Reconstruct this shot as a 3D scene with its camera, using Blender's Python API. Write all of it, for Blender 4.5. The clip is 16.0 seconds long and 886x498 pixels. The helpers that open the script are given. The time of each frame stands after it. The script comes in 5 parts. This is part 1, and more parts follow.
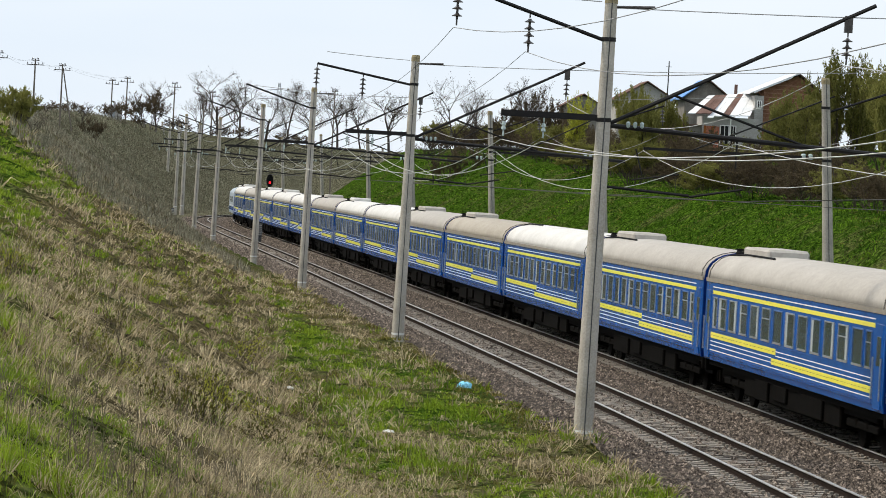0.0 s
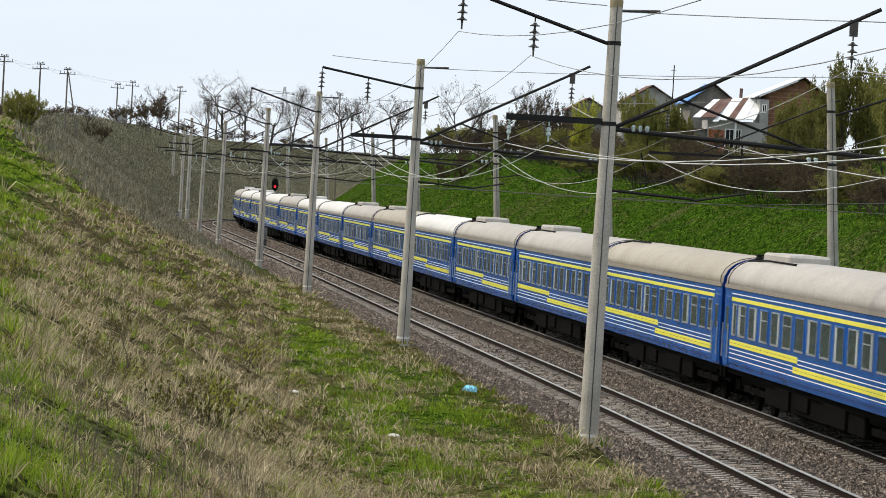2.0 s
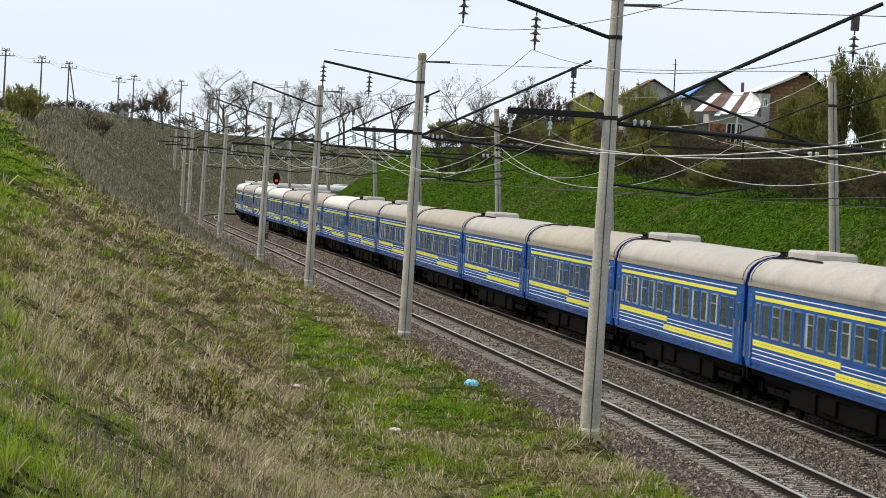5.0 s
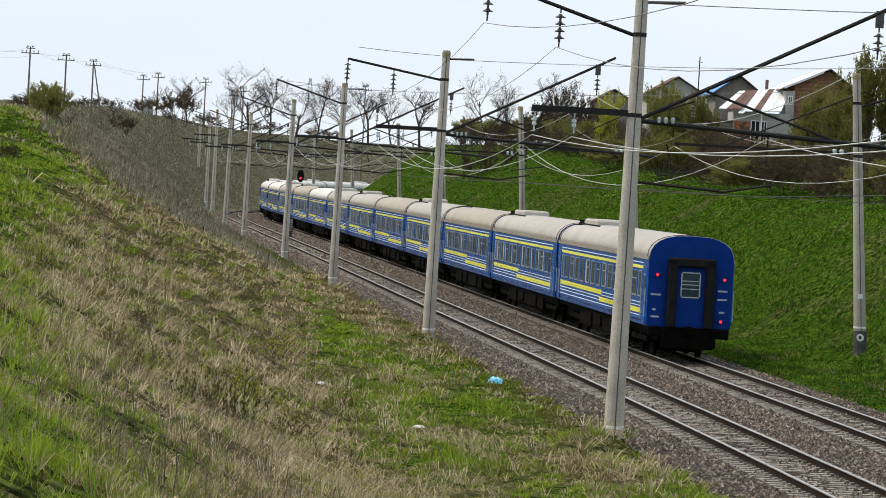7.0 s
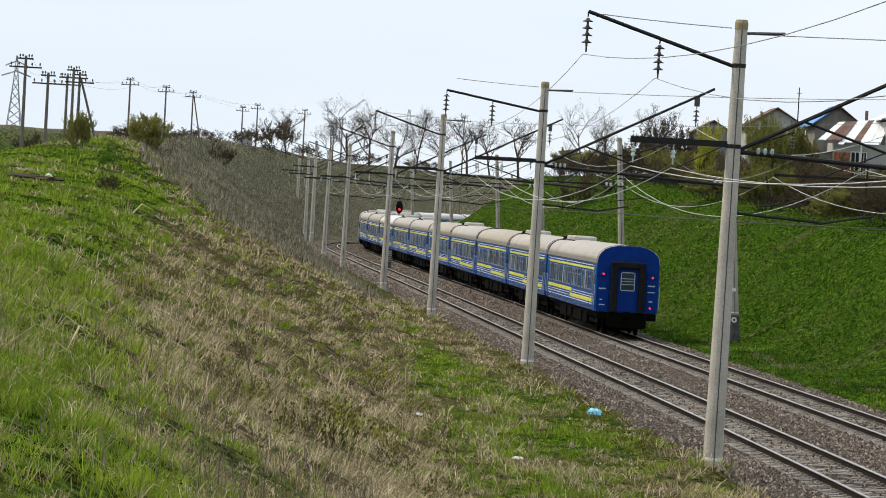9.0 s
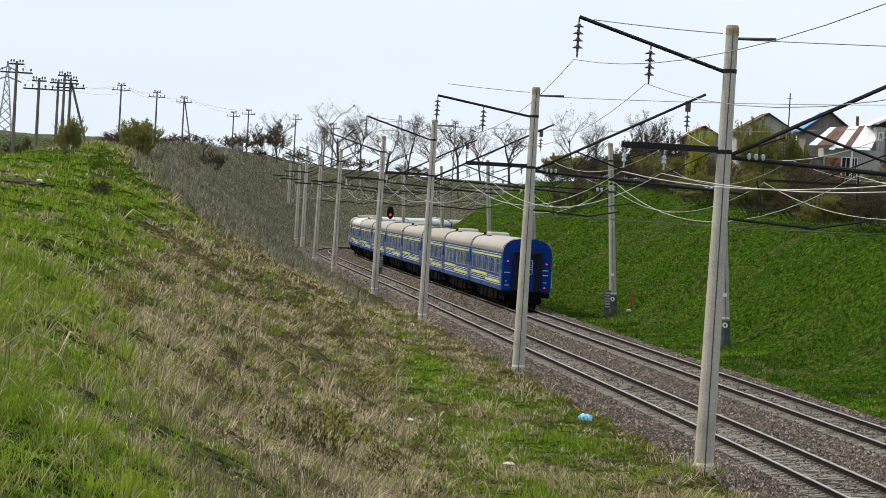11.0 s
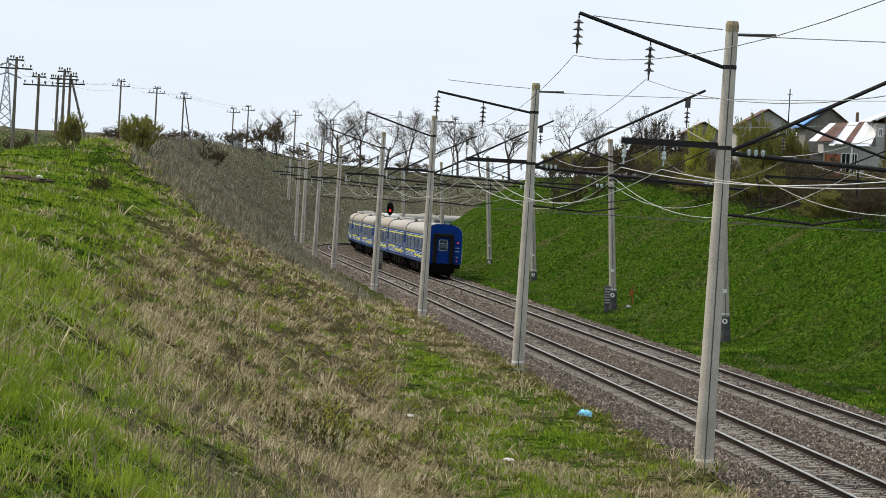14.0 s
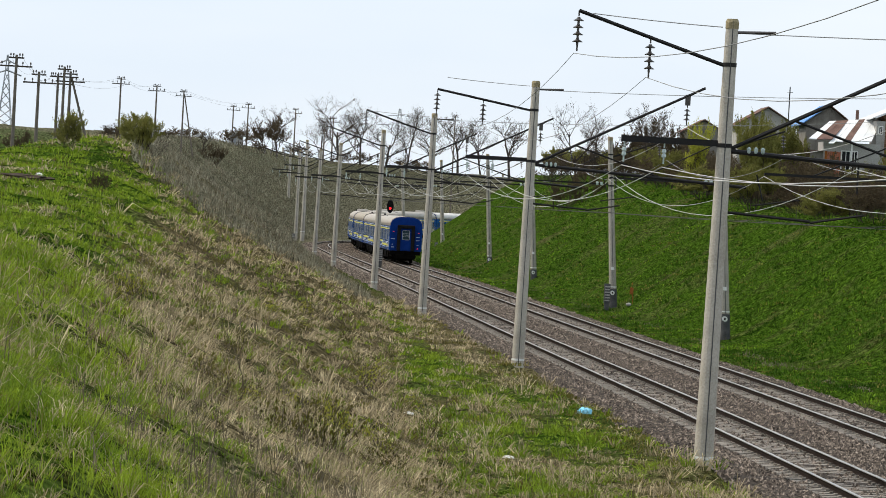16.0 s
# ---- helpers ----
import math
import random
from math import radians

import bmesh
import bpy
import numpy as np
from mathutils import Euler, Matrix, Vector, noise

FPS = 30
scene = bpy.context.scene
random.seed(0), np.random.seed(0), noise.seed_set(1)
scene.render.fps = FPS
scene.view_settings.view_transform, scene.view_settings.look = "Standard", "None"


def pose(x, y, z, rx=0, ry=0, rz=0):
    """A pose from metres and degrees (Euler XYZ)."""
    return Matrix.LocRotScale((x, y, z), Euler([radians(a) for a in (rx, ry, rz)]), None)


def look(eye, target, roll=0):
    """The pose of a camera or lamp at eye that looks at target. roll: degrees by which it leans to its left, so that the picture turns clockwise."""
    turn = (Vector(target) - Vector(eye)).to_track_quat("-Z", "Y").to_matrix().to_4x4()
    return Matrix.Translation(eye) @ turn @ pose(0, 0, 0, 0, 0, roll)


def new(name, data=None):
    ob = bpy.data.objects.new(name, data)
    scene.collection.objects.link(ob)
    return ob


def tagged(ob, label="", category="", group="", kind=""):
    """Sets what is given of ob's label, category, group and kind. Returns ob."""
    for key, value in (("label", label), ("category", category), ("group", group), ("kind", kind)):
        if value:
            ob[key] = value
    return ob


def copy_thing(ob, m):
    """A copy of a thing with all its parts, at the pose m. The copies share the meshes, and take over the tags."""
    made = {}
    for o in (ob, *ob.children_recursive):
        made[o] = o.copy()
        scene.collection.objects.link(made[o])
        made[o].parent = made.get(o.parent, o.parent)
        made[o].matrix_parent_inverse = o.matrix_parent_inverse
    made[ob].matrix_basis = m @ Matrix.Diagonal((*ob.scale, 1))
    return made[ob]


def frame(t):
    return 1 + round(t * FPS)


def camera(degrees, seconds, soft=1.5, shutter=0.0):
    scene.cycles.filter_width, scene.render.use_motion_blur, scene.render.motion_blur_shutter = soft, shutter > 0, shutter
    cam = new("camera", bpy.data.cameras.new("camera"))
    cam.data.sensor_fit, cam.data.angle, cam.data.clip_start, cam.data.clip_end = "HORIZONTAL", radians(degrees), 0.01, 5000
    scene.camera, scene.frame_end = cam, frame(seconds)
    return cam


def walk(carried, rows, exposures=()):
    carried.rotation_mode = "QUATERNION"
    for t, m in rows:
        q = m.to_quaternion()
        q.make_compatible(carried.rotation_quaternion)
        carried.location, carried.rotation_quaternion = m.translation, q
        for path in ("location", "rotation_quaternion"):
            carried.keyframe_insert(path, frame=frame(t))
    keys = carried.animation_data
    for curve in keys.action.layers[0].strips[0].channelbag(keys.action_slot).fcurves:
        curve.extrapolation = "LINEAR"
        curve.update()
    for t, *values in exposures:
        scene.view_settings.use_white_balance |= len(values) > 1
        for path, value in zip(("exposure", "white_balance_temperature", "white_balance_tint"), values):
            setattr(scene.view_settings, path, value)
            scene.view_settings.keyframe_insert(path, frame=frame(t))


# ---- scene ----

# ---------------------------------------------------------------- camera
EYE = (0.0, 0.0, 6.61)
cam = camera(14.53, 16.0, soft=0.5, shutter=0.2)
TURNS = [(0.0, -1.984, -1.443, -3.16), (0.5, -1.951, -1.371, -3.16), (1.0, -1.896, -1.305, -3.16), (1.5, -1.886, -1.336, -3.16),
         (2.0, -1.899, -1.384, -3.15), (2.5, -1.917, -1.422, -3.15), (3.0, -1.944, -1.446, -3.155), (3.5, -1.956, -1.460, -3.158),
         (4.0, -1.927, -1.461, -3.16), (5.2, -1.87, -1.49, -3.16), (6.5, -1.694, -1.533, -3.16), (7.0, -1.478, -1.547, -3.16),
         (7.5, -1.202, -1.562, -3.157), (8.0, -0.891, -1.520, -3.15), (8.5, -0.519, -1.432, -3.155), (9.0, 0.152, -1.122, -3.155),
         (9.2, 0.223, -0.959, -3.15), (9.7, 0.14, -0.95, -3.15), (10.4, 0.03, -1.0, -3.15), (11.5, 0.0, -1.031, -3.15), (12.5, 0.0, -1.062, -3.152), (13.5, 0.0, -1.081, -3.155),
         (14.5, 0.0, -1.101, -3.151), (16.0, 0.0, -1.128, -3.151)]
walk(cam, [(t, pose(*EYE, 90 + p, r, y)) for t, y, p, r in TURNS])

# ---------------------------------------------------------------- light
world = bpy.data.worlds.new("hazy_sky")
scene.world = world
world.use_nodes = True
wn = world.node_tree.nodes
wl = world.node_tree.links
sky = wn.new("ShaderNodeTexSky")
sky.sky_type, sky.sun_disc = "NISHITA", False
sky.sun_elevation, sky.sun_rotation = radians(50), radians(-76)
sky.air_density, sky.dust_density, sky.ozone_density = 1.0, 4.0, 1.0
# thin high cloud over the whole sky: pale, nearly even, with soft streaks
tc = wn.new("ShaderNodeTexCoord")
mp = wn.new("ShaderNodeMapping")
mp.inputs["Scale"].default_value = (1.0, 1.0, 5.0)
nz = wn.new("ShaderNodeTexNoise")
nz.inputs["Scale"].default_value, nz.inputs["Detail"].default_value = 3.0, 4.0
rmp = wn.new("ShaderNodeValToRGB")
rmp.color_ramp.elements[0].position, rmp.color_ramp.elements[0].color = 0.3, (8.7, 9.9, 11.3, 1)
rmp.color_ramp.elements[1].position, rmp.color_ramp.elements[1].color = 0.7, (10.5, 11.1, 11.6, 1)
mx = wn.new("ShaderNodeMix")
mx.data_type = "RGBA"
mx.inputs["Factor"].default_value = 0.8
wl.new(tc.outputs["Generated"], mp.inputs["Vector"])
wl.new(mp.outputs["Vector"], nz.inputs["Vector"])
wl.new(nz.outputs["Fac"], rmp.inputs["Fac"])
wl.new(sky.outputs["Color"], mx.inputs["A"])
wl.new(rmp.outputs["Color"], mx.inputs["B"])
wl.new(mx.outputs["Result"], wn["Background"].inputs["Color"])
wn["Background"].inputs["Strength"].default_value = 0.107

sun = new("sun", bpy.data.lights.new("sun", "SUN"))
sun.data.energy, sun.data.angle, sun.data.color = 3.0, radians(9), (1.0, 0.90, 0.74)
sun.matrix_world = look((-62, 15, 76), (0, 0, 0))
scene.view_settings.exposure = 0.0


# ---------------------------------------------------------------- materials
def mat(name, ca, cb, rough=0.8, scale=4.0, fine=40.0, bump=0.2, metal=0.0, spec=0.04, dist=0.02, space="Object", ramp=(0.35, 0.65), per=0.0, cc=None):
    """Two colours mixed by noise at two scales, with fine relief; per: spread of brightness from piece to piece."""
    m = bpy.data.materials.new(name)
    m.use_nodes = True
    n, l = m.node_tree.nodes, m.node_tree.links
    b = n["Principled BSDF"]
    b.inputs["Roughness"].default_value, b.inputs["Metallic"].default_value = rough, metal
    b.inputs["Specular IOR Level"].default_value = spec
    co = n.new("ShaderNodeTexCoord")
    a1, a2 = n.new("ShaderNodeTexNoise"), n.new("ShaderNodeTexNoise")
    for a, sc in ((a1, scale), (a2, fine)):
        a.inputs["Scale"].default_value, a.inputs["Detail"].default_value = sc, 5.0
        l.new(co.outputs[space], a.inputs["Vector"])
    ad = n.new("ShaderNodeMath")
    ad.operation = "MULTIPLY_ADD"
    ad.inputs[1].default_value, ad.inputs[2].default_value = 0.5, 0.0
    su = n.new("ShaderNodeMath")
    su.operation = "MULTIPLY_ADD"
    su.inputs[1].default_value = 0.5
    l.new(a1.outputs["Fac"], ad.inputs[0])
    l.new(a2.outputs["Fac"], su.inputs[0])
    l.new(ad.outputs[0], su.inputs[2])
    r = n.new("ShaderNodeValToRGB")
    r.color_ramp.elements[0].position, r.color_ramp.elements[0].color = ramp[0], (*ca, 1)
    r.color_ramp.elements[1].position, r.color_ramp.elements[1].color = ramp[1], (*cb, 1)
    if cc:
        e = r.color_ramp.elements.new((ramp[0] + ramp[1]) / 2)
        e.color = (*cc, 1)
    l.new(su.outputs[0], r.inputs["Fac"])
    out = r.outputs["Color"]
    if per:
        ge, oi = n.new("ShaderNodeNewGeometry"), n.new("ShaderNodeObjectInfo")
        av = n.new("ShaderNodeMath")
        av.operation = "ADD"
        l.new(ge.outputs["Random Per Island"], av.inputs[0])
        l.new(oi.outputs["Random"], av.inputs[1])
        mr = n.new("ShaderNodeMapRange")
        mr.inputs["From Max"].default_value = 2.0
        mr.inputs["To Min"].default_value, mr.inputs["To Max"].default_value = 1 - per, 1 + per
        l.new(av.outputs[0], mr.inputs["Value"])
        hs = n.new("ShaderNodeHueSaturation")
        l.new(mr.outputs["Result"], hs.inputs["Value"])
        l.new(out, hs.inputs["Color"])
        out = hs.outputs["Color"]
    l.new(out, b.inputs["Base Color"])
    if bump:
        bp = n.new("ShaderNodeBump")
        bp.inputs["Strength"].default_value, bp.inputs["Distance"].default_value = bump, dist
        l.new(a2.outputs["Fac"], bp.inputs["Height"])
        l.new(bp.outputs["Normal"], b.inputs["Normal"])
    return m


def leafy(m, share=0.35):
    """Let some light through thin leaves and blades."""
    n, l = m.node_tree.nodes, m.node_tree.links
    b = n["Principled BSDF"]
    tr, mixer, out = n.new("ShaderNodeBsdfTranslucent"), n.new("ShaderNodeMixShader"), n["Material Output"]
    l.new(b.inputs["Base Color"].links[0].from_socket, tr.inputs["Color"])
    mixer.inputs["Fac"].default_value = share
    l.new(b.outputs["BSDF"], mixer.inputs[1])
    l.new(tr.outputs["BSDF"], mixer.inputs[2])
    l.new(mixer.outputs["Shader"], out.inputs["Surface"])


def glass_mat(name, col, rough=0.08):
    m = mat(name, col, tuple(c * 1.6 for c in col), rough, 1.5, 6.0, 0.0, spec=0.35)
    return m


M = {
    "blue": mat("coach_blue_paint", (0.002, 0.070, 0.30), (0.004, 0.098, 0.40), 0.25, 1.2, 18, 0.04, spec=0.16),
    # the coach blue made darker, with the shade on the end face painted in
    "end_blue": mat("coach_end_shaded_blue", (0.003, 0.024, 0.15), (0.006, 0.036, 0.21), 0.5, 2.5, 18, 0.05),
    "yellow": mat("stripe_yellow_paint", (0.84, 0.78, 0.07), (0.92, 0.88, 0.14), 0.3, 2, 20, 0.03, spec=0.4),
    "white": mat("stripe_white_paint", (0.72, 0.75, 0.78), (0.84, 0.86, 0.88), 0.5, 2, 20, 0.03),
    "roof": mat("coach_roof_grey_paint", (0.33, 0.31, 0.28), (0.45, 0.43, 0.395), 0.55, 0.6, 9, 0.08, cc=(0.39, 0.365, 0.335)),
    "roof_warm": mat("coach_roof_tan_paint", (0.31, 0.28, 0.235), (0.42, 0.385, 0.33), 0.6, 0.6, 9, 0.08),
    "roof_white": mat("coach_roof_white_paint", (0.52, 0.51, 0.49), (0.66, 0.65, 0.63), 0.5, 0.8, 9, 0.08),
    "roof_edge": mat("coach_gutter_grey", (0.22, 0.20, 0.17), (0.30, 0.28, 0.24), 0.6, 2, 20, 0.05),
    "rubber": mat("black_rubber", (0.008, 0.008, 0.009), (0.02, 0.02, 0.02), 0.75, 5, 40, 0.1),
    # near-black, with the deep shade beneath the coaches put into the colour
    "under": mat("underframe_shade_black", (0.002, 0.002, 0.002), (0.006, 0.005, 0.004), 0.9, 3, 20, 0.1),
    "pane": glass_mat("coach_window_glass", (0.022, 0.042, 0.055)),
    "alu": mat("window_alloy", (0.33, 0.36, 0.40), (0.5, 0.52, 0.55), 0.35, 6, 40, 0.02, metal=0.6),
    "frame_blue": mat("blue_grey_window_frame", (0.05, 0.12, 0.32), (0.12, 0.20, 0.38), 0.45, 6, 40, 0.02),
    "curtain": mat("pale_curtain_cloth", (0.30, 0.33, 0.34), (0.42, 0.45, 0.45), 0.9, 6, 60, 0.1),
    "silver": mat("silver_blue_paint", (0.30, 0.36, 0.42), (0.42, 0.48, 0.54), 0.4, 1, 15, 0.05),
    "concrete": mat("mast_concrete", (0.32, 0.295, 0.25), (0.52, 0.485, 0.425), 0.9, 1.3, 22, 0.35, cc=(0.42, 0.39, 0.34)),
    "concrete_old": mat("weathered_mast_concrete", (0.27, 0.25, 0.21), (0.44, 0.41, 0.36), 0.92, 1.5, 22, 0.35),
    "mast_foot": mat("bituminous_mast_foot", (0.05, 0.052, 0.055), (0.12, 0.12, 0.12), 0.85, 4, 30, 0.2),
    "chalk": mat("white_band_paint", (0.65, 0.65, 0.62), (0.8, 0.8, 0.78), 0.8, 8, 60, 0.1),
    "moss": mat("lichen_ochre", (0.22, 0.18, 0.10), (0.36, 0.31, 0.2), 0.95, 10, 60, 0.3),
    "black_steel": mat("bracket_black_steel", (0.006, 0.006, 0.007), (0.016, 0.014, 0.013), 0.6, 8, 50, 0.1, spec=0.25),
    "insul": mat("brown_glazed_insulator", (0.03, 0.025, 0.022), (0.07, 0.06, 0.055), 0.3, 6, 30, 0.02, spec=0.5),
    "insul_glass": mat("pale_green_glass_insulator", (0.28, 0.36, 0.34), (0.48, 0.55, 0.53), 0.15, 6, 30, 0.02, spec=0.7),
    "wire": mat("weathered_aluminium_wire", (0.42, 0.42, 0.40), (0.56, 0.56, 0.54), 0.55, 2, 30, 0.0, metal=0.0),
    "wire_dark": mat("dark_copper_wire", (0.03, 0.03, 0.03), (0.08, 0.075, 0.07), 0.6, 2, 30, 0.0),
    "wire_grey": mat("grey_steel_wire", (0.24, 0.24, 0.24), (0.36, 0.36, 0.36), 0.6, 2, 30, 0.0),
    "rail_side": mat("rusty_rail_web", (0.012, 0.009, 0.008), (0.036, 0.026, 0.021), 0.85, 3, 40, 0.2),
    "rail_head": mat("polished_rail_head", (0.40, 0.39, 0.38), (0.56, 0.55, 0.54), 0.42, 1, 12, 0.02, metal=0.8),
    "sleeper": mat("concrete_sleeper", (0.15, 0.135, 0.115), (0.33, 0.30, 0.265), 0.9, 3, 40, 0.3, per=0.3),
    "ballast": mat("crushed_stone_ballast", (0.008, 0.007, 0.006), (0.13, 0.11, 0.096), 0.95, 6.0, 16.0, 1.0, dist=0.06, cc=(0.055, 0.047, 0.041), space="Object", ramp=(0.4, 0.62)),
    "stone": mat("ballast_stone", (0.022, 0.018, 0.016), (0.27, 0.225, 0.19), 0.92, 7, 19, 0.3, per=0.95, ramp=(0.40, 0.62), cc=(0.10, 0.083, 0.07)),
    "blades": mat("fresh_green_grass", (0.075, 0.15, 0.008), (0.33, 0.44, 0.035), 0.7, 0.4, 4, 0.0, spec=0.12, per=0.7, space="Object"),
    "bank_blades": mat("dark_green_bank_grass", (0.024, 0.068, 0.006), (0.19, 0.32, 0.025), 0.8, 0.16, 1.1, 0.0, spec=0.03, per=0.9, space="Object", ramp=(0.40, 0.60), cc=(0.06, 0.135, 0.012)),
    "straw": mat("dry_straw_grass", (0.22, 0.165, 0.085), (0.70, 0.60, 0.40), 0.8, 0.5, 5, 0.0, spec=0.08, per=0.85, space="Object"),
    "weed": mat("olive_weed_leaves", (0.055, 0.055, 0.013), (0.25, 0.225, 0.06), 0.85, 0.5, 5, 0.0, spec=0.03, per=0.7, space="Object"),
    "twig": mat("dead_brown_stalks", (0.10, 0.082, 0.056), (0.21, 0.178, 0.13), 0.9, 2, 30, 0.0, per=0.4),
    "brush": mat("grey_green_dry_brush", (0.09, 0.085, 0.055), (0.36, 0.34, 0.25), 0.9, 0.35, 3, 0.0, per=0.7, ramp=(0.42, 0.58)),
    "bark": mat("grey_brown_bark", (0.035, 0.028, 0.022), (0.09, 0.075, 0.062), 0.95, 2, 25, 0.3),
    "leaf": mat("young_olive_leaves", (0.13, 0.135, 0.034), (0.26, 0.25, 0.075), 0.75, 0.7, 6, 0.0, per=0.4),
    "leaf_bright": mat("bright_yellow_green_leaves", (0.28, 0.30, 0.03), (0.44, 0.43, 0.07), 0.75, 0.7, 6, 0.0, per=0.35),
    "leaf_brown": mat("brown_budding_leaves", (0.055, 0.042, 0.026), (0.125, 0.098, 0.060), 0.8, 0.7, 6, 0.0, per=0.4),
    "bag": mat("light_blue_plastic_film", (0.18, 0.55, 0.78), (0.35, 0.72, 0.88), 0.35, 5, 20, 0.3),
    "litter": mat("white_plastic_litter", (0.6, 0.6, 0.58), (0.8, 0.8, 0.78), 0.5, 5, 20, 0.2),
    "wood_pole": mat("grey_wooden_pole", (0.10, 0.085, 0.07), (0.20, 0.175, 0.15), 0.92, 2, 30, 0.3),
    "steel": mat("galvanised_lattice_steel", (0.24, 0.26, 0.28), (0.36, 0.38, 0.40), 0.6, 2, 20, 0.05),
    "brick": mat("red_brown_brickwork", (0.16, 0.075, 0.045), (0.30, 0.16, 0.10), 0.92, 1.5, 9, 0.3),
    "brick_pale": mat("pale_red_brickwork", (0.20, 0.105, 0.07), (0.38, 0.23, 0.16), 0.92, 2.5, 12, 0.3),
    "plaster": mat("weathered_grey_plaster", (0.28, 0.27, 0.25), (0.44, 0.43, 0.41), 0.92, 0.8, 10, 0.2),
    "tin": mat("pale_sheet_metal_roof", (0.62, 0.64, 0.66), (0.80, 0.81, 0.82), 0.45, 0.8, 10, 0.1),
    "tile_roof": mat("rusty_brown_roofing", (0.10, 0.06, 0.05), (0.20, 0.13, 0.11), 0.85, 1.0, 12, 0.3),
    "blue_roof": mat("blue_sheet_roof", (0.10, 0.24, 0.55), (0.16, 0.33, 0.66), 0.5, 1, 10, 0.1),
    "planks": mat("weathered_grey_planks", (0.14, 0.13, 0.115), (0.26, 0.245, 0.22), 0.92, 1.5, 18, 0.3, per=0.2),
    "red_door": mat("faded_red_boards", (0.30, 0.10, 0.06), (0.42, 0.17, 0.11), 0.85, 1.5, 18, 0.2),
    "dark_open": mat("dark_glazing", (0.012, 0.013, 0.014), (0.03, 0.032, 0.034), 0.2, 2, 10, 0.0),
    "rust": mat("orange_rust", (0.22, 0.07, 0.02), (0.36, 0.13, 0.04), 0.9, 4, 30, 0.3),
    "soil": mat("dark_bare_soil", (0.035, 0.026, 0.02), (0.075, 0.057, 0.043), 0.95, 2, 20, 0.5),
}


for key in ("blue", "yellow", "white", "pane", "alu"):     # varnish over the coach sides
    coat = M[key].node_tree.nodes["Principled BSDF"]
    coat.inputs["Coat Weight"].default_value, coat.inputs["Coat Roughness"].default_value = 0.16, 0.10


def lamp_mat(name, col, power):
    m = bpy.data.materials.new(name)
    m.use_nodes = True
    b = m.node_tree.nodes["Principled BSDF"]
    b.inputs["Base Color"].default_value = (*col, 1)
    b.inputs["Emission Color"].default_value = (*col, 1)
    b.inputs["Emission Strength"].default_value = power
    return m


for key in ("blades", "bank_blades", "straw", "weed", "leaf", "leaf_bright", "leaf_brown"):
    leafy(M[key])
M["tail"] = lamp_mat("glowing_red_lens", (1.0, 0.02, 0.03), 1.6)


# ---------------------------------------------------------------- mesh helpers
def mesh_of(name, bm, material, smooth=False):
    me = bpy.data.meshes.new(name)
    bm.to_mesh(me)
    bm.free()
    me.materials.append(M[material] if isinstance(material, str) else material)
    if smooth:
        me.shade_smooth()
    return me


def part(name, bm, material, parent, label="", smooth=False):
    ob = new(name, mesh_of(name, bm, material, smooth))
    ob.parent = parent
    if label:
        tagged(ob, label)
    return ob


def thing(name, label, category, at=None, group="", kind=""):
    ob = new(name)
    ob.empty_display_size = 0.3
    if at is not None:
        ob.matrix_basis = at
    return tagged(ob, label, category, group, kind)


def box(bm, x0, x1, y0, y1, z0, z1, bev=0.0):
    r = bmesh.ops.create_cube(bm, size=1.0)
    vs = r["verts"]
    for v in vs:
        v.co = Vector((x0 + (v.co.x + 0.5) * (x1 - x0), y0 + (v.co.y + 0.5) * (y1 - y0), z0 + (v.co.z + 0.5) * (z1 - z0)))
    if bev:
        es = list({e for v in vs for e in v.link_edges})
        bmesh.ops.bevel(bm, geom=es, offset=bev, segments=1, affect="EDGES")
    return bm


def tube(bm, pts, r0, r1=None, sides=6, cap=True):
    """A tapering tube along points."""
    r1 = r0 if r1 is None else r1
    pts = [Vector(p) for p in pts]
    rings = []
    for i, p in enumerate(pts):
        d = (pts[min(i + 1, len(pts) - 1)] - pts[max(i - 1, 0)]).normalized()
        a = d.cross(Vector((0, 0, 1)))
        if a.length < 1e-3:
            a = d.cross(Vector((1, 0, 0)))
        a.normalize()
        b = d.cross(a)
        r = r0 + (r1 - r0) * i / max(1, len(pts) - 1)
        rings.append([bm.verts.new(p + (a * math.cos(k * math.tau / sides) + b * math.sin(k * math.tau / sides)) * r) for k in range(sides)])
    for u, v in zip(rings, rings[1:]):
        for k in range(sides):
            bm.faces.new((u[k], u[(k + 1) % sides], v[(k + 1) % sides], v[k]))
    if cap:
        bm.faces.new(rings[0])
        bm.faces.new(rings[-1][::-1])
    return bm


def lathe(bm, profile, sides=10, at=(0, 0, 0)):
    """A turned body: profile of (radius, height)."""
    rings = [[bm.verts.new((at[0] + r * math.cos(k * math.tau / sides), at[1] + r * math.sin(k * math.tau / sides), at[2] + z)) for k in range(sides)] for r, z in profile]
    for u, v in zip(rings, rings[1:]):
        for k in range(sides):
            bm.faces.new((u[k], u[(k + 1) % sides], v[(k + 1) % sides], v[k]))
    bm.faces.new(rings[0][::-1])
    bm.faces.new(rings[-1])
    return bm


def loft(bm, sections, closed=True, cap=True):
    rings = [[bm.verts.new(p) for p in sec] for sec in sections]
    n = len(rings[0])
    for u, v in zip(rings, rings[1:]):
        for k in range(n if closed else n - 1):
            bm.faces.new((u[k], u[(k + 1) % n], v[(k + 1) % n], v[k]))
    if cap and closed:
        bm.faces.new(rings[0][::-1])
        bm.faces.new(rings[-1])
    return bm


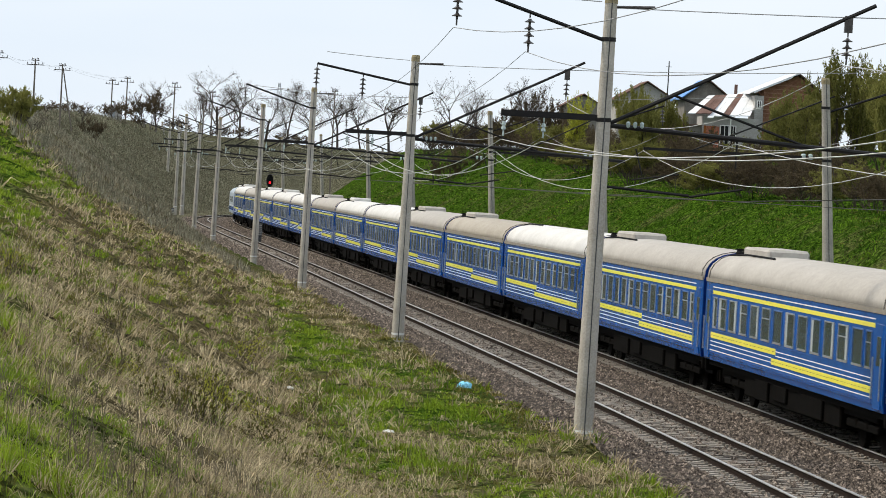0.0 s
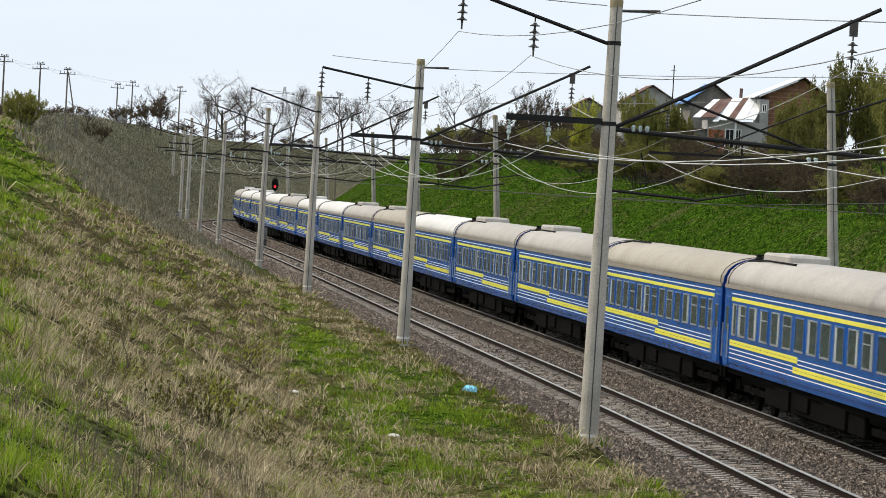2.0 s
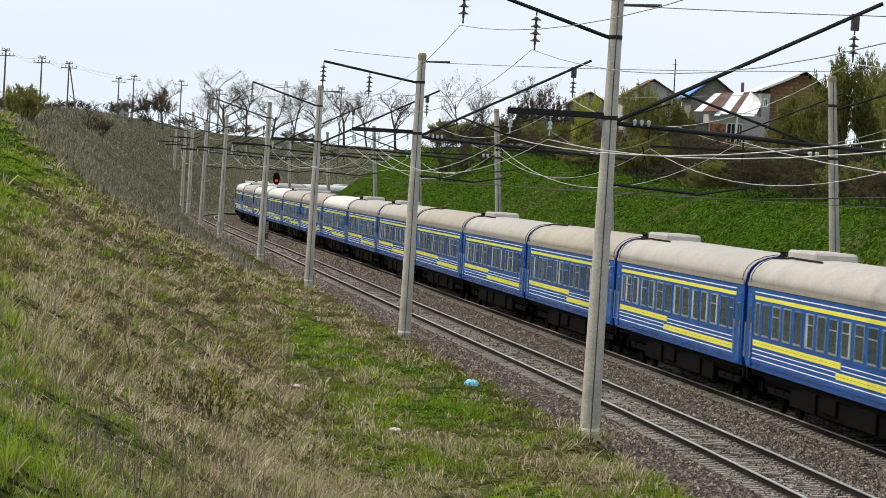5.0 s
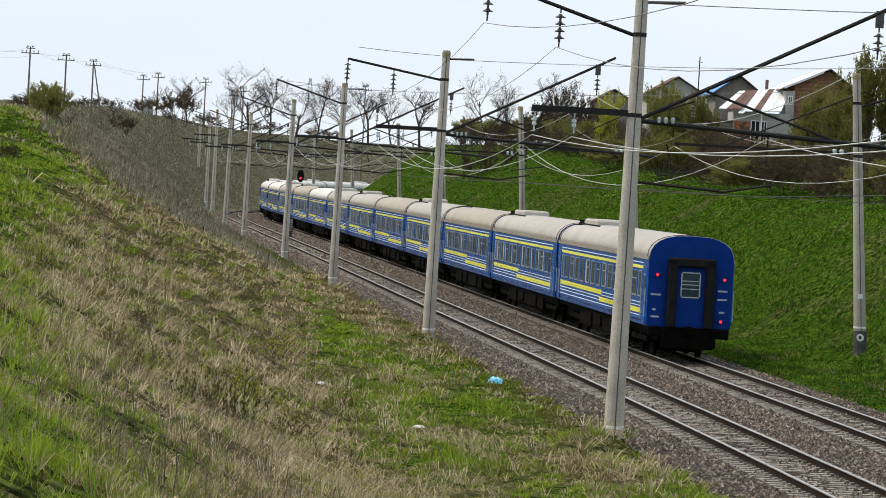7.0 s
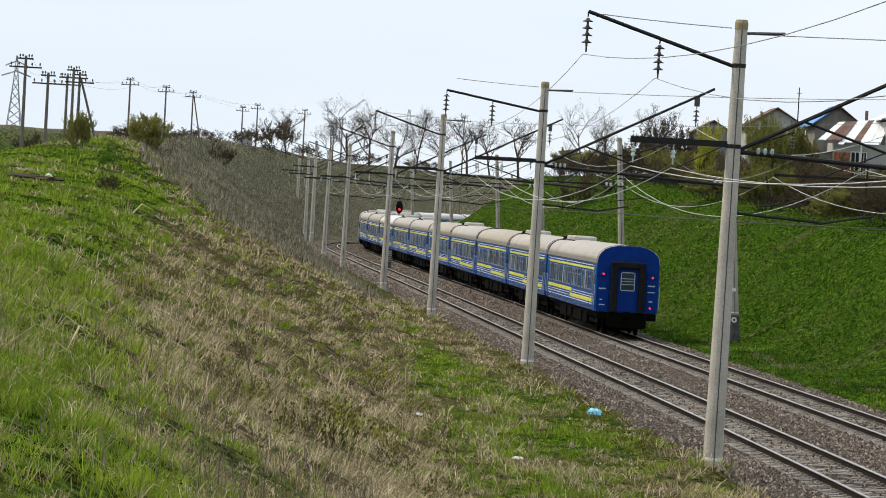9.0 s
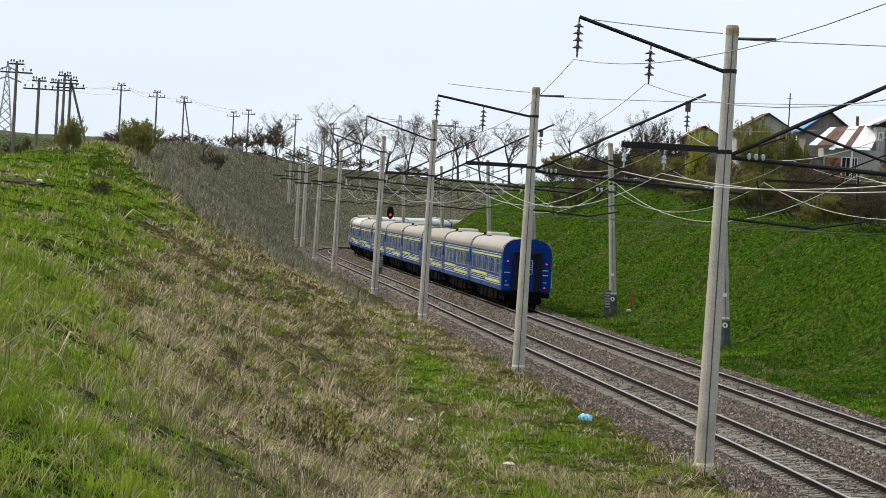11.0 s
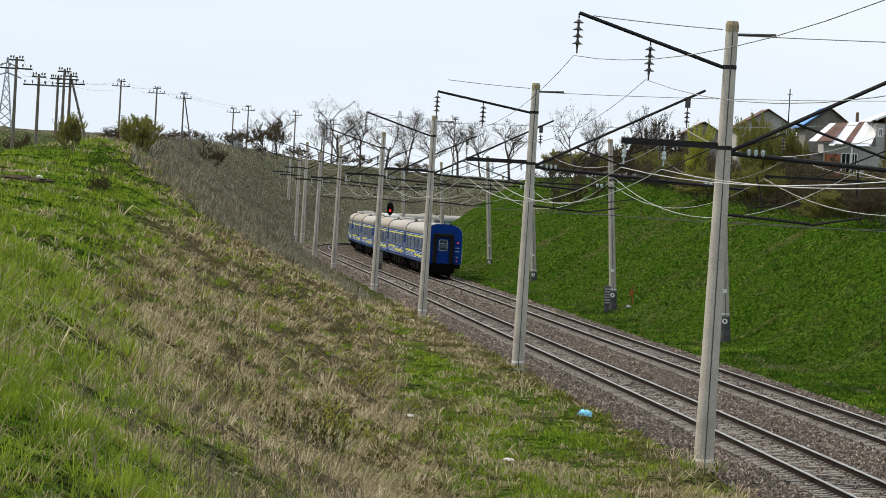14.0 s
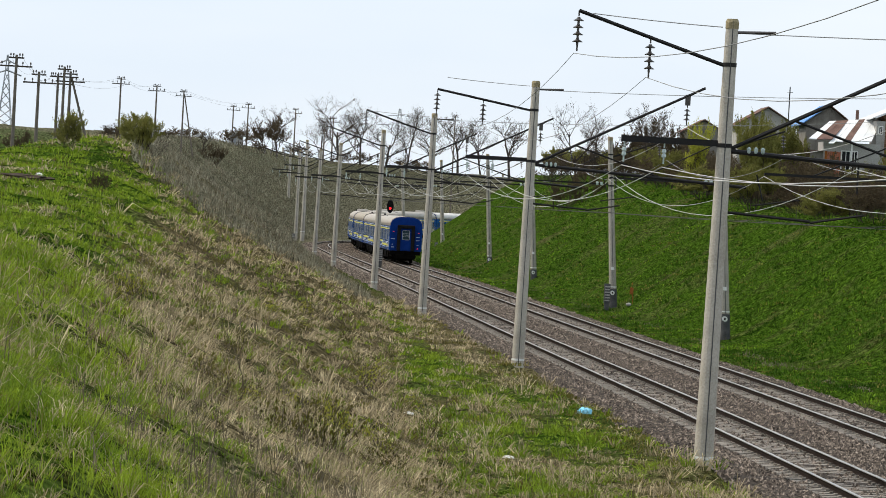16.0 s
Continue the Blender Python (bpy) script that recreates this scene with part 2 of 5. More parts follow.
def soup(name, verts, faces, material, smooth=False):
    """A big mesh straight from arrays: verts n x 3, faces n x 3 or n x 4."""
    me = bpy.data.meshes.new(name)
    verts, faces = np.asarray(verts, np.float32), np.asarray(faces, np.int32)
    k = faces.shape[1]
    me.vertices.add(len(verts))
    me.vertices.foreach_set("co", verts.ravel())
    me.loops.add(faces.size)
    me.loops.foreach_set("vertex_index", faces.ravel())
    me.polygons.add(len(faces))
    me.polygons.foreach_set("loop_start", np.arange(0, faces.size, k, dtype=np.int32))
    me.update(calc_edges=True)
    me.validate()
    me.materials.append(M[material] if isinstance(material, str) else material)
    if smooth:
        me.shade_smooth()
    return me


# ---------------------------------------------------------------- the line: straight, then a bend to the right
KNOT_S = [-260, -60.01, -60, 60, 120, 180, 240, 270, 300, 340, 400, 900]
KNOT_K = [0, 0, -0.00063, 0.00007, -0.00005, -0.00005, 0.00004, 0.00009, 0.00037, 0.00274, 0.0056, 0.0058]
LS = np.arange(-260.0, 900.0, 1.0)
_k = np.interp(LS, KNOT_S, KNOT_K)
_th = np.cumsum(_k)
_th = _th - _th[260] + radians(-3.842)
LX, LY, LT = np.cumsum(np.sin(_th)), np.cumsum(np.cos(_th)), _th
LX, LY = LX - LX[260] + 13.943, LY - LY[260] + 96.586
GRADE, SPACING = -0.0061, 4.768     # fall of the line, distance between the two tracks


def on_line(s, off=0.0, z=0.0):
    """A place s metres along the far track, off metres to its right, z over the rails."""
    t = float(np.interp(s, LS, LT))
    return Vector((float(np.interp(s, LS, LX)) + off * math.cos(t), float(np.interp(s, LS, LY)) - off * math.sin(t), GRADE * s + z))


def line_pose(s, off=0.0, z=0.0):
    """A pose there, y along the line."""
    p, t = on_line(s, off, z), float(np.interp(s, LS, LT))
    return pose(p.x, p.y, p.z, 0, 0, -math.degrees(t))


def to_line(x, y):
    """s and off of places on the ground."""
    x, y = np.asarray(x, float).ravel(), np.asarray(y, float).ravel()
    s, off = np.empty_like(x), np.empty_like(x)
    lx, ly, lt, ls = LX[::3], LY[::3], LT[::3], LS[::3]
    for a in range(0, len(x), 20000):
        px, py = x[a:a + 20000, None], y[a:a + 20000, None]
        i = np.argmin((px - lx) ** 2 + (py - ly) ** 2, axis=1)
        dx, dy = px[:, 0] - lx[i], py[:, 0] - ly[i]
        s[a:a + 20000] = ls[i] + dx * np.sin(lt[i]) + dy * np.cos(lt[i])
        off[a:a + 20000] = dx * np.cos(lt[i]) - dy * np.sin(lt[i])
    return s, off


def smooth_noise(x, y, size, seed):
    """Smooth value noise on arrays, -1 to 1."""
    gx, gy = x / size + seed * 17.3, y / size - seed * 9.7
    ix, iy = np.floor(gx), np.floor(gy)
    fx, fy = gx - ix, gy - iy
    fx, fy = fx * fx * (3 - 2 * fx), fy * fy * (3 - 2 * fy)

    def h(a, b):
        v = np.sin(a * 127.1 + b * 311.7 + seed * 74.7) * 43758.5453
        return (v - np.floor(v)) * 2 - 1
    return (h(ix, iy) * (1 - fx) + h(ix + 1, iy) * fx) * (1 - fy) + (h(ix, iy + 1) * (1 - fx) + h(ix + 1, iy + 1) * fx) * fy


def soft_ramp(w, slope, top):
    """A bank that rises from w = 0 with that slope and rounds off at its top."""
    z = slope * (np.sqrt(w * w + 0.5) + w) / 2
    return top - (np.sqrt((top - z) ** 2 + 0.8) + (top - z)) / 2


TOE_S, TOE_D = [-260, -97, -27, 15, 60, 95, 160, 230, 300, 345, 420, 520], [5.4, 5.4, 10.2, 9.6, 6.8, 5.8, 5.0, 4.2, 4.0, 4.6, 8.0, 11]
TOP_S, TOP_H = [-260, 0, 50, 100, 170, 240, 300, 380], [5.1, 5.3, 6.0, 7.4, 9.0, 10.2, 11.5, 13.0]
RTOP_S, RTOP_H = [-260, 60, 125, 250, 400], [5.6, 6.0, 6.9, 10.0, 10.6]


def ground_z(x, y):
    x, y = np.asarray(x, float), np.asarray(y, float)
    sh = x.shape
    s, off = to_line(x, y)
    x, y = x.ravel(), y.ravel()
    u = -off - SPACING
    w = u - np.interp(s, TOE_S, TOE_D)
    slope = np.interp(s, [-97, 40, 70, 150, 230, 300], [0.55, 0.54, 0.50, 0.51, 0.68, 0.72])
    n1, n2, n3 = smooth_noise(x, y, 9.0, 1), smooth_noise(x, y, 2.7, 2), smooth_noise(x, y, 0.9, 3)
    left = soft_ramp(w + n1 * 0.5, slope, np.interp(s, TOP_S, TOP_H)) + 0.03 * np.clip(w - 9, 0, 60) - 0.22
    back = np.clip((u - 21) / 9, 0, 1) * np.clip((s - 30) / 40, 0, 1) * np.clip((230 - s) / 60, 0, 1)
    left += back * (6.6 + 0.004 * np.clip(s, 0, 300) - left)
    left += 1.2 * np.exp(-((x + 19.0) / 4.5) ** 2 - ((y - 205) / 26.0) ** 2)
    for sm in (-12.2, 36.3):          # earth heaped round the mast feet
        left += 0.3 * np.exp(-((s - sm) / 1.5) ** 2 - ((u - 3.35) / 0.9) ** 2)
    rough = np.clip((w + 2) / 4, 0, 1)
    left += rough * (n1 * 0.25 + n2 * 0.20 + n3 * 0.07)
    r = off - np.interp(s, [60, 110, 160], [7.0, 6.0, 5.3])
    right = soft_ramp(r + n1 * 0.3, np.interp(s, [60, 160], [0.82, 0.68]), np.interp(s, RTOP_S, RTOP_H)) + 0.05 * np.clip(r - 14, 0, 50) - 0.25
    right += np.clip(r / 3, 0, 1) * (n1 * 0.18 + n2 * 0.16 + n3 * 0.09)
    z = np.where(off < -SPACING / 2, left, right)
    bed = (off < 2.9) & (off > -SPACING - 2.9)
    z = np.where(bed, -0.62, z)
    z = np.minimum(z, 16) + GRADE * np.clip(s, -120, 400)
    # the plateau beyond the bend falls away to the right
    cap = np.interp(x, [-70, -45, -34, -27, -17, 5], [9.4, 10.2, 10.7, 9.2, 8.6, 7.9]) + 0.3 * n1
    k = np.clip((y - 330) / 110, 0, 1)
    z = np.where(z > cap, z + k * k * (3 - 2 * k) * (cap - z), z)
    return z.reshape(sh)


def gz(x, y):
    return float(ground_z(np.array([x]), np.array([y]))[0])


# ---------------------------------------------------------------- ground
def axis(a, b, step, far, grow=1.25):
    v = list(np.arange(a, b + step / 2, step))
    st = step
    hi, lo = [], []
    p = b
    while p < far:
        st *= grow
        p += st
        hi.append(p)
    st, p = step, a
    while p > -far:
        st *= grow
        p -= st
        lo.append(p)
    return np.array(lo[::-1] + v + hi)


def ground_material():
    m = bpy.data.materials.new("bank_turf")
    m.use_nodes = True
    n, l = m.node_tree.nodes, m.node_tree.links
    b = n["Principled BSDF"]
    b.inputs["Roughness"].default_value, b.inputs["Specular IOR Level"].default_value = 0.95, 0.0
    co = n.new("ShaderNodeTexCoord")

    def noise_tex(sc, det=6.0):
        t = n.new("ShaderNodeTexNoise")
        t.inputs["Scale"].default_value, t.inputs["Detail"].default_value = sc, det
        l.new(co.outputs["Object"], t.inputs["Vector"])
        return t

    def ramp(fac, stops):
        r = n.new("ShaderNodeValToRGB")
        while len(r.color_ramp.elements) < len(stops):
            r.color_ramp.elements.new(0.5)
        for e, (p, c) in zip(r.color_ramp.elements, stops):
            e.position, e.color = p, (*c, 1)
        l.new(fac, r.inputs["Fac"])
        return r.outputs["Color"]

    def mix(fac, a, c):
        k = n.new("ShaderNodeMix")
        k.data_type = "RGBA"
        l.new(fac, k.inputs["Factor"])
        l.new(a, k.inputs["A"])
        l.new(c, k.inputs["B"])
        return k.outputs["Result"]
    fine, mid = noise_tex(5.0, 8.0), noise_tex(0.6)
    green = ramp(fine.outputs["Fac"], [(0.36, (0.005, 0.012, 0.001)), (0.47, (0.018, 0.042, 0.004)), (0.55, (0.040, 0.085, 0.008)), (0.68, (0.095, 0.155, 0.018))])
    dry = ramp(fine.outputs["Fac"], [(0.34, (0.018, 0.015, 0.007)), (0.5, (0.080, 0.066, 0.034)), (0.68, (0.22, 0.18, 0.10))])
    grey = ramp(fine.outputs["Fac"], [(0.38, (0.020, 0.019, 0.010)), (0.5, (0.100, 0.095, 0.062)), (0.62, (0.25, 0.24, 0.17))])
    at1, at2 = n.new("ShaderNodeAttribute"), n.new("ShaderNodeAttribute")
    at1.attribute_name, at2.attribute_name = "dryness", "scrub"
    var = n.new("ShaderNodeMath")
    var.operation = "MULTIPLY_ADD"
    var.inputs[1].default_value, var.use_clamp = 1.4, True
    sub = n.new("ShaderNodeMath")
    sub.operation = "SUBTRACT"
    sub.inputs[1].default_value = 0.5
    l.new(mid.outputs["Fac"], sub.inputs[0])
    l.new(sub.outputs[0], var.inputs[0])
    l.new(at1.outputs["Fac"], var.inputs[2])
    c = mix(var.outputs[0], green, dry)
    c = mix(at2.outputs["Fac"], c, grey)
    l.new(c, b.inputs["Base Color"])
    bp = n.new("ShaderNodeBump")
    bp.inputs["Strength"].default_value, bp.inputs["Distance"].default_value = 1.0, 0.3
    l.new(fine.outputs["Fac"], bp.inputs["Height"])
    l.new(bp.outputs["Normal"], b.inputs["Normal"])
    return m


def dryness(x, y, s, off):
    """Where last year's grass stands (1) and where the turf is green (0)."""
    u = -off - SPACING
    w = u - np.interp(s, TOE_S, TOE_D)
    n1, n2 = smooth_noise(x, y, 6.0, 5), smooth_noise(x, y, 2.2, 6)
    d = np.clip(np.minimum((w + 1.2) / 1.6, (9.7 + 0.02 * np.clip(s, -97, 60) - w) / 3.0), -0.2, 1.0)
    d = np.maximum(d, np.clip((s - 60) / 50, 0, 1) * np.clip((w + 2.5) / 2, 0, 1) * np.clip((15 - w) / 3, 0, 1))
    d = np.maximum(d, 0.85 * np.clip((s - 8) / 25, 0, 1) * np.clip((120 - s) / 20, 0, 1) * np.clip((6.2 - u) / 1.0, 0, 1))
    d = np.where((w < 0.4) & (d < 0.42), 0.30 + 0.25 * smooth_noise(x, y, 3.2, 8), d)
    d = np.maximum(d, 0.95 * np.exp(-((s + 19) / 9) ** 2 - ((u - 5.0) / 1.5) ** 2))
    d = np.where(off > -SPACING / 2, 0.0, d)
    return np.clip(d + 0.30 * n1 + 0.22 * n2, 0, 1)


def build_ground():
    xs, ys = axis(-42, 44, 0.75, 3600), axis(8, 460, 1.1, 3600)
    X, Y = np.meshgrid(xs, ys)
    Z = ground_z(X, Y)
    nx, ny = len(xs), len(ys)
    verts = np.stack([X.ravel(), Y.ravel(), Z.ravel()], 1)
    i = np.arange(nx * ny).reshape(ny, nx)
    faces = np.stack([i[:-1, :-1], i[:-1, 1:], i[1:, 1:], i[1:, :-1]], -1).reshape(-1, 4)
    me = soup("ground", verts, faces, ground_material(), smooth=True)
    s, off = to_line(X, Y)
    x, y = X.ravel(), Y.ravel()
    dr = me.attributes.new("dryness", "FLOAT", "POINT")
    dr.data.foreach_set("value", dryness(x, y, s, off).astype(np.float32))
    sc = me.attributes.new("scrub", "FLOAT", "POINT")
    far_bank = np.clip((s - 190) / 70, 0, 1) * (off < -SPACING / 2)
    sc.data.foreach_set("value", (far_bank * 0.9).astype(np.float32))
    ob = new("ground", me)
    tagged(ob, "grassy railway cutting with dry and green banks", "ground", kind="structure")


build_ground()


# ---------------------------------------------------------------- track bed, sleepers, rails
def build_bed():
    prof = [(-SPACING - 3.3, -0.66), (-SPACING - 2.5, -0.20), (-SPACING - 1.45, -0.20), (-SPACING - 0.8, -0.205), (-SPACING + 0.8, -0.205), (-SPACING + 1.45, -0.20),
            (-SPACING / 2, -0.24), (-1.45, -0.20), (-0.8, -0.205), (0.8, -0.205), (1.45, -0.20), (2.3, -0.20), (3.4, -0.66)]
    cols = []
    for a, b in zip(prof, prof[1:]):
        k = max(1, int(abs(b[0] - a[0]) / 0.3))
        cols += [(a[0] + (b[0] - a[0]) * i / k, a[1] + (b[1] - a[1]) * i / k) for i in range(k)]
    cols.append(prof[-1])
    offs, zs = np.array([c[0] for c in cols]), np.array([c[1] for c in cols])
    ss = np.concatenate([np.arange(-150, 130, 0.35), np.arange(130, 760, 2.0)])
    S2, O2 = np.meshgrid(ss, offs, indexing="ij")
    T = np.interp(S2, LS, LT)
    X, Y = np.interp(S2, LS, LX) + O2 * np.cos(T), np.interp(S2, LS, LY) - O2 * np.sin(T)
    rng = np.random.default_rng(4)
    Z = GRADE * S2 + zs[None, :] + rng.uniform(-0.03, 0.03, S2.shape)
    n, k = S2.shape
    i = np.arange(n * k).reshape(n, k)
    faces = np.stack([i[:-1, :-1], i[:-1, 1:], i[1:, 1:], i[1:, :-1]], -1).reshape(-1, 4)
    ob = new("track_bed", soup("track_bed", np.stack([X.ravel(), Y.ravel(), Z.ravel()], 1), faces, "ballast"))
    return tagged(ob, "brown crushed stone ballast under two railway tracks", "ballast bed", kind="structure")


bed = build_bed()


def build_stones():
    """Loose stones on the bed where it lies nearest."""
    rng = np.random.default_rng(9)
    n = 100000
    s = -45 + 190 * rng.random(n) ** 1.5
    far = rng.random(n) < 0.24
    s = np.where(far, rng.uniform(110, 380, n), s)
    off = rng.uniform(-SPACING - 3.1, 3.1, n)
    keep = np.ones(n, bool)
    for c in (-SPACING, 0):
        keep &= ~((abs(off - c) < 1.32) & (rng.random(n) < 0.6))
    s, off, far = s[keep], off[keep], far[keep]
    n = len(s)
    T = np.interp(s, LS, LT)
    edge = np.maximum(np.maximum(off - 2.3, -SPACING - 2.5 - off), 0)
    c = np.stack([np.interp(s, LS, LX) + off * np.cos(T), np.interp(s, LS, LY) - off * np.sin(T), GRADE * s - 0.21 - edge * 0.5], 1)
    o = np.array([(1, 0, 0), (-1, 0, 0), (0, 1, 0), (0, -1, 0), (0, 0, 1), (0, 0, -1)], float)
    f = np.array([(0, 2, 4), (2, 1, 4), (1, 3, 4), (3, 0, 4), (2, 0, 5), (1, 2, 5), (3, 1, 5), (0, 3, 5)])[:4]
    o = o[:5]
    size = rng.uniform(0.035, 0.085, (n, 1, 1)) * np.where(far, 1.9, 1.0)[:, None, None] * rng.uniform(0.6, 1.3, (n, 5, 3))
    a = rng.uniform(0, math.tau, n)
    rot = np.zeros((n, 3, 3))
    rot[:, 0, 0], rot[:, 0, 1], rot[:, 1, 0], rot[:, 1, 1], rot[:, 2, 2] = np.cos(a), -np.sin(a), np.sin(a), np.cos(a), 1
    v = np.einsum("nij,nkj->nki", rot, o[None] * size) + c[:, None, :]
    faces = (f[None] + 5 * np.arange(n)[:, None, None]).reshape(-1, 3)
    ob = new("ballast_stones", soup("ballast_stones", v.reshape(-1, 3), faces, "stone"))
    tagged(ob, "loose grey-brown crushed stones on the track bed", "gravel", kind="stuff")


build_stones()


def build_rails():
    prof = [(-0.07, -0.18), (0.07, -0.18), (0.07, -0.165), (0.012, -0.14), (0.012, -0.045), (0.036, -0.035), (0.036, -0.02), (-0.036, -0.02), (-0.036, -0.035), (-0.012, -0.045), (-0.012, -0.14), (-0.07, -0.165)]
    head = [(-0.0375, -0.022), (0.0375, -0.022), (0.034, 0.0), (-0.034, 0.0)]
    ss = list(np.arange(-150, 280, 5.0)) + list(np.arange(280, 700, 3.0))
    for axis_off in (-SPACING, 0.0):
        for side in (-0.795, 0.795):
            t = thing("rail", "rusty steel rail with a polished running surface", "rail", group="rails of the two tracks", kind="")
            for nm, pr, ma in (("rail_web", prof, "rail_side"), ("rail_head", head, "rail_head")):
                bm = bmesh.new()
                loft(bm, [[on_line(s, axis_off + side + a, z) for a, z in pr] for s in ss])
                part(nm, bm, ma, t)


build_rails()


def build_sleepers():
    bm = bmesh.new()
    sec = lambda y, h0, h1: [(-1.35 + 2.7 * k / 6, y, z) for k, z in enumerate((h0, h0, h1, h1, h1, h0, h0))]
    lower = [(x, -0.15, -0.30) for x, _, _ in sec(0, 0, 0)]
    loft(bm, [lower, sec(-0.12, -0.172, -0.192), sec(0.12, -0.172, -0.192), [(x, 0.15, -0.30) for x, _, _ in sec(0, 0, 0)]], closed=False, cap=False)
    for sd in (-0.795, 0.795):
        for dx in (-0.12, 0.12):
            box(bm, sd + dx - 0.04, sd + dx + 0.04, -0.07, 0.07, -0.175, -0.135)
    me = mesh_of("sleeper", bm, "sleeper")
    rng = random.Random(3)
    far_v, far_f = [], []
    co = np.array([v.co[:] for v in me.vertices])
    me.calc_loop_triangles()
    tri = np.array([t.vertices[:] for t in me.loop_triangles])
    for off in (-SPACING, 0.0):
        t = thing("sleeper_row", "grey concrete sleepers lying in brown ballast", "sleepers", kind="structure")
        for k in range(-80, 560):
            s = k * 0.545
            m = line_pose(s + rng.uniform(-0.02, 0.02), off, rng.uniform(-0.008, 0.006)) @ pose(0, 0, 0, 0, 0, rng.uniform(-0.6, 0.6))
            if -42 <= s < 108:
                ob = new("sleeper", me)
                ob.parent, ob.matrix_basis = t, m
            else:
                far_f.append(tri + len(far_v) * len(co))
                far_v.append(co @ np.array(m.to_3x3()).T + np.array(m.translation))
        ob = new("far_sleepers", soup("far_sleepers", np.concatenate(far_v), np.concatenate(far_f), "sleeper"))
        far_v, far_f = [], []
        ob.parent = t
        tagged(ob, "distant concrete sleepers", kind="stuff")

# ---------------------------------------------------------------- the train
HALF, EAVE, RIDGE, FLOOR = 1.53, 3.54, 4.40, 1.16
LONG = 23.95                      # body length; 24.54 over couplings


def body_section(y, inset=0.0):
    h = HALF - inset
    pts = [(-h + 0.05, FLOOR), (-h, FLOOR + 0.25), (-h, EAVE)]
    return [(x, y, z) for x, z in pts] + [(-x, y, z) for x, z in pts[::-1]]


def roof_section(y, drop=0.0):
    out = []
    for k in range(13):
        a = math.pi * k / 12
        x = -HALF * math.copysign(abs(math.cos(a)) ** 0.72, math.cos(a))
        out.append((x, y, EAVE + (RIDGE - EAVE - drop) * math.sin(a) ** 0.85))
    return out


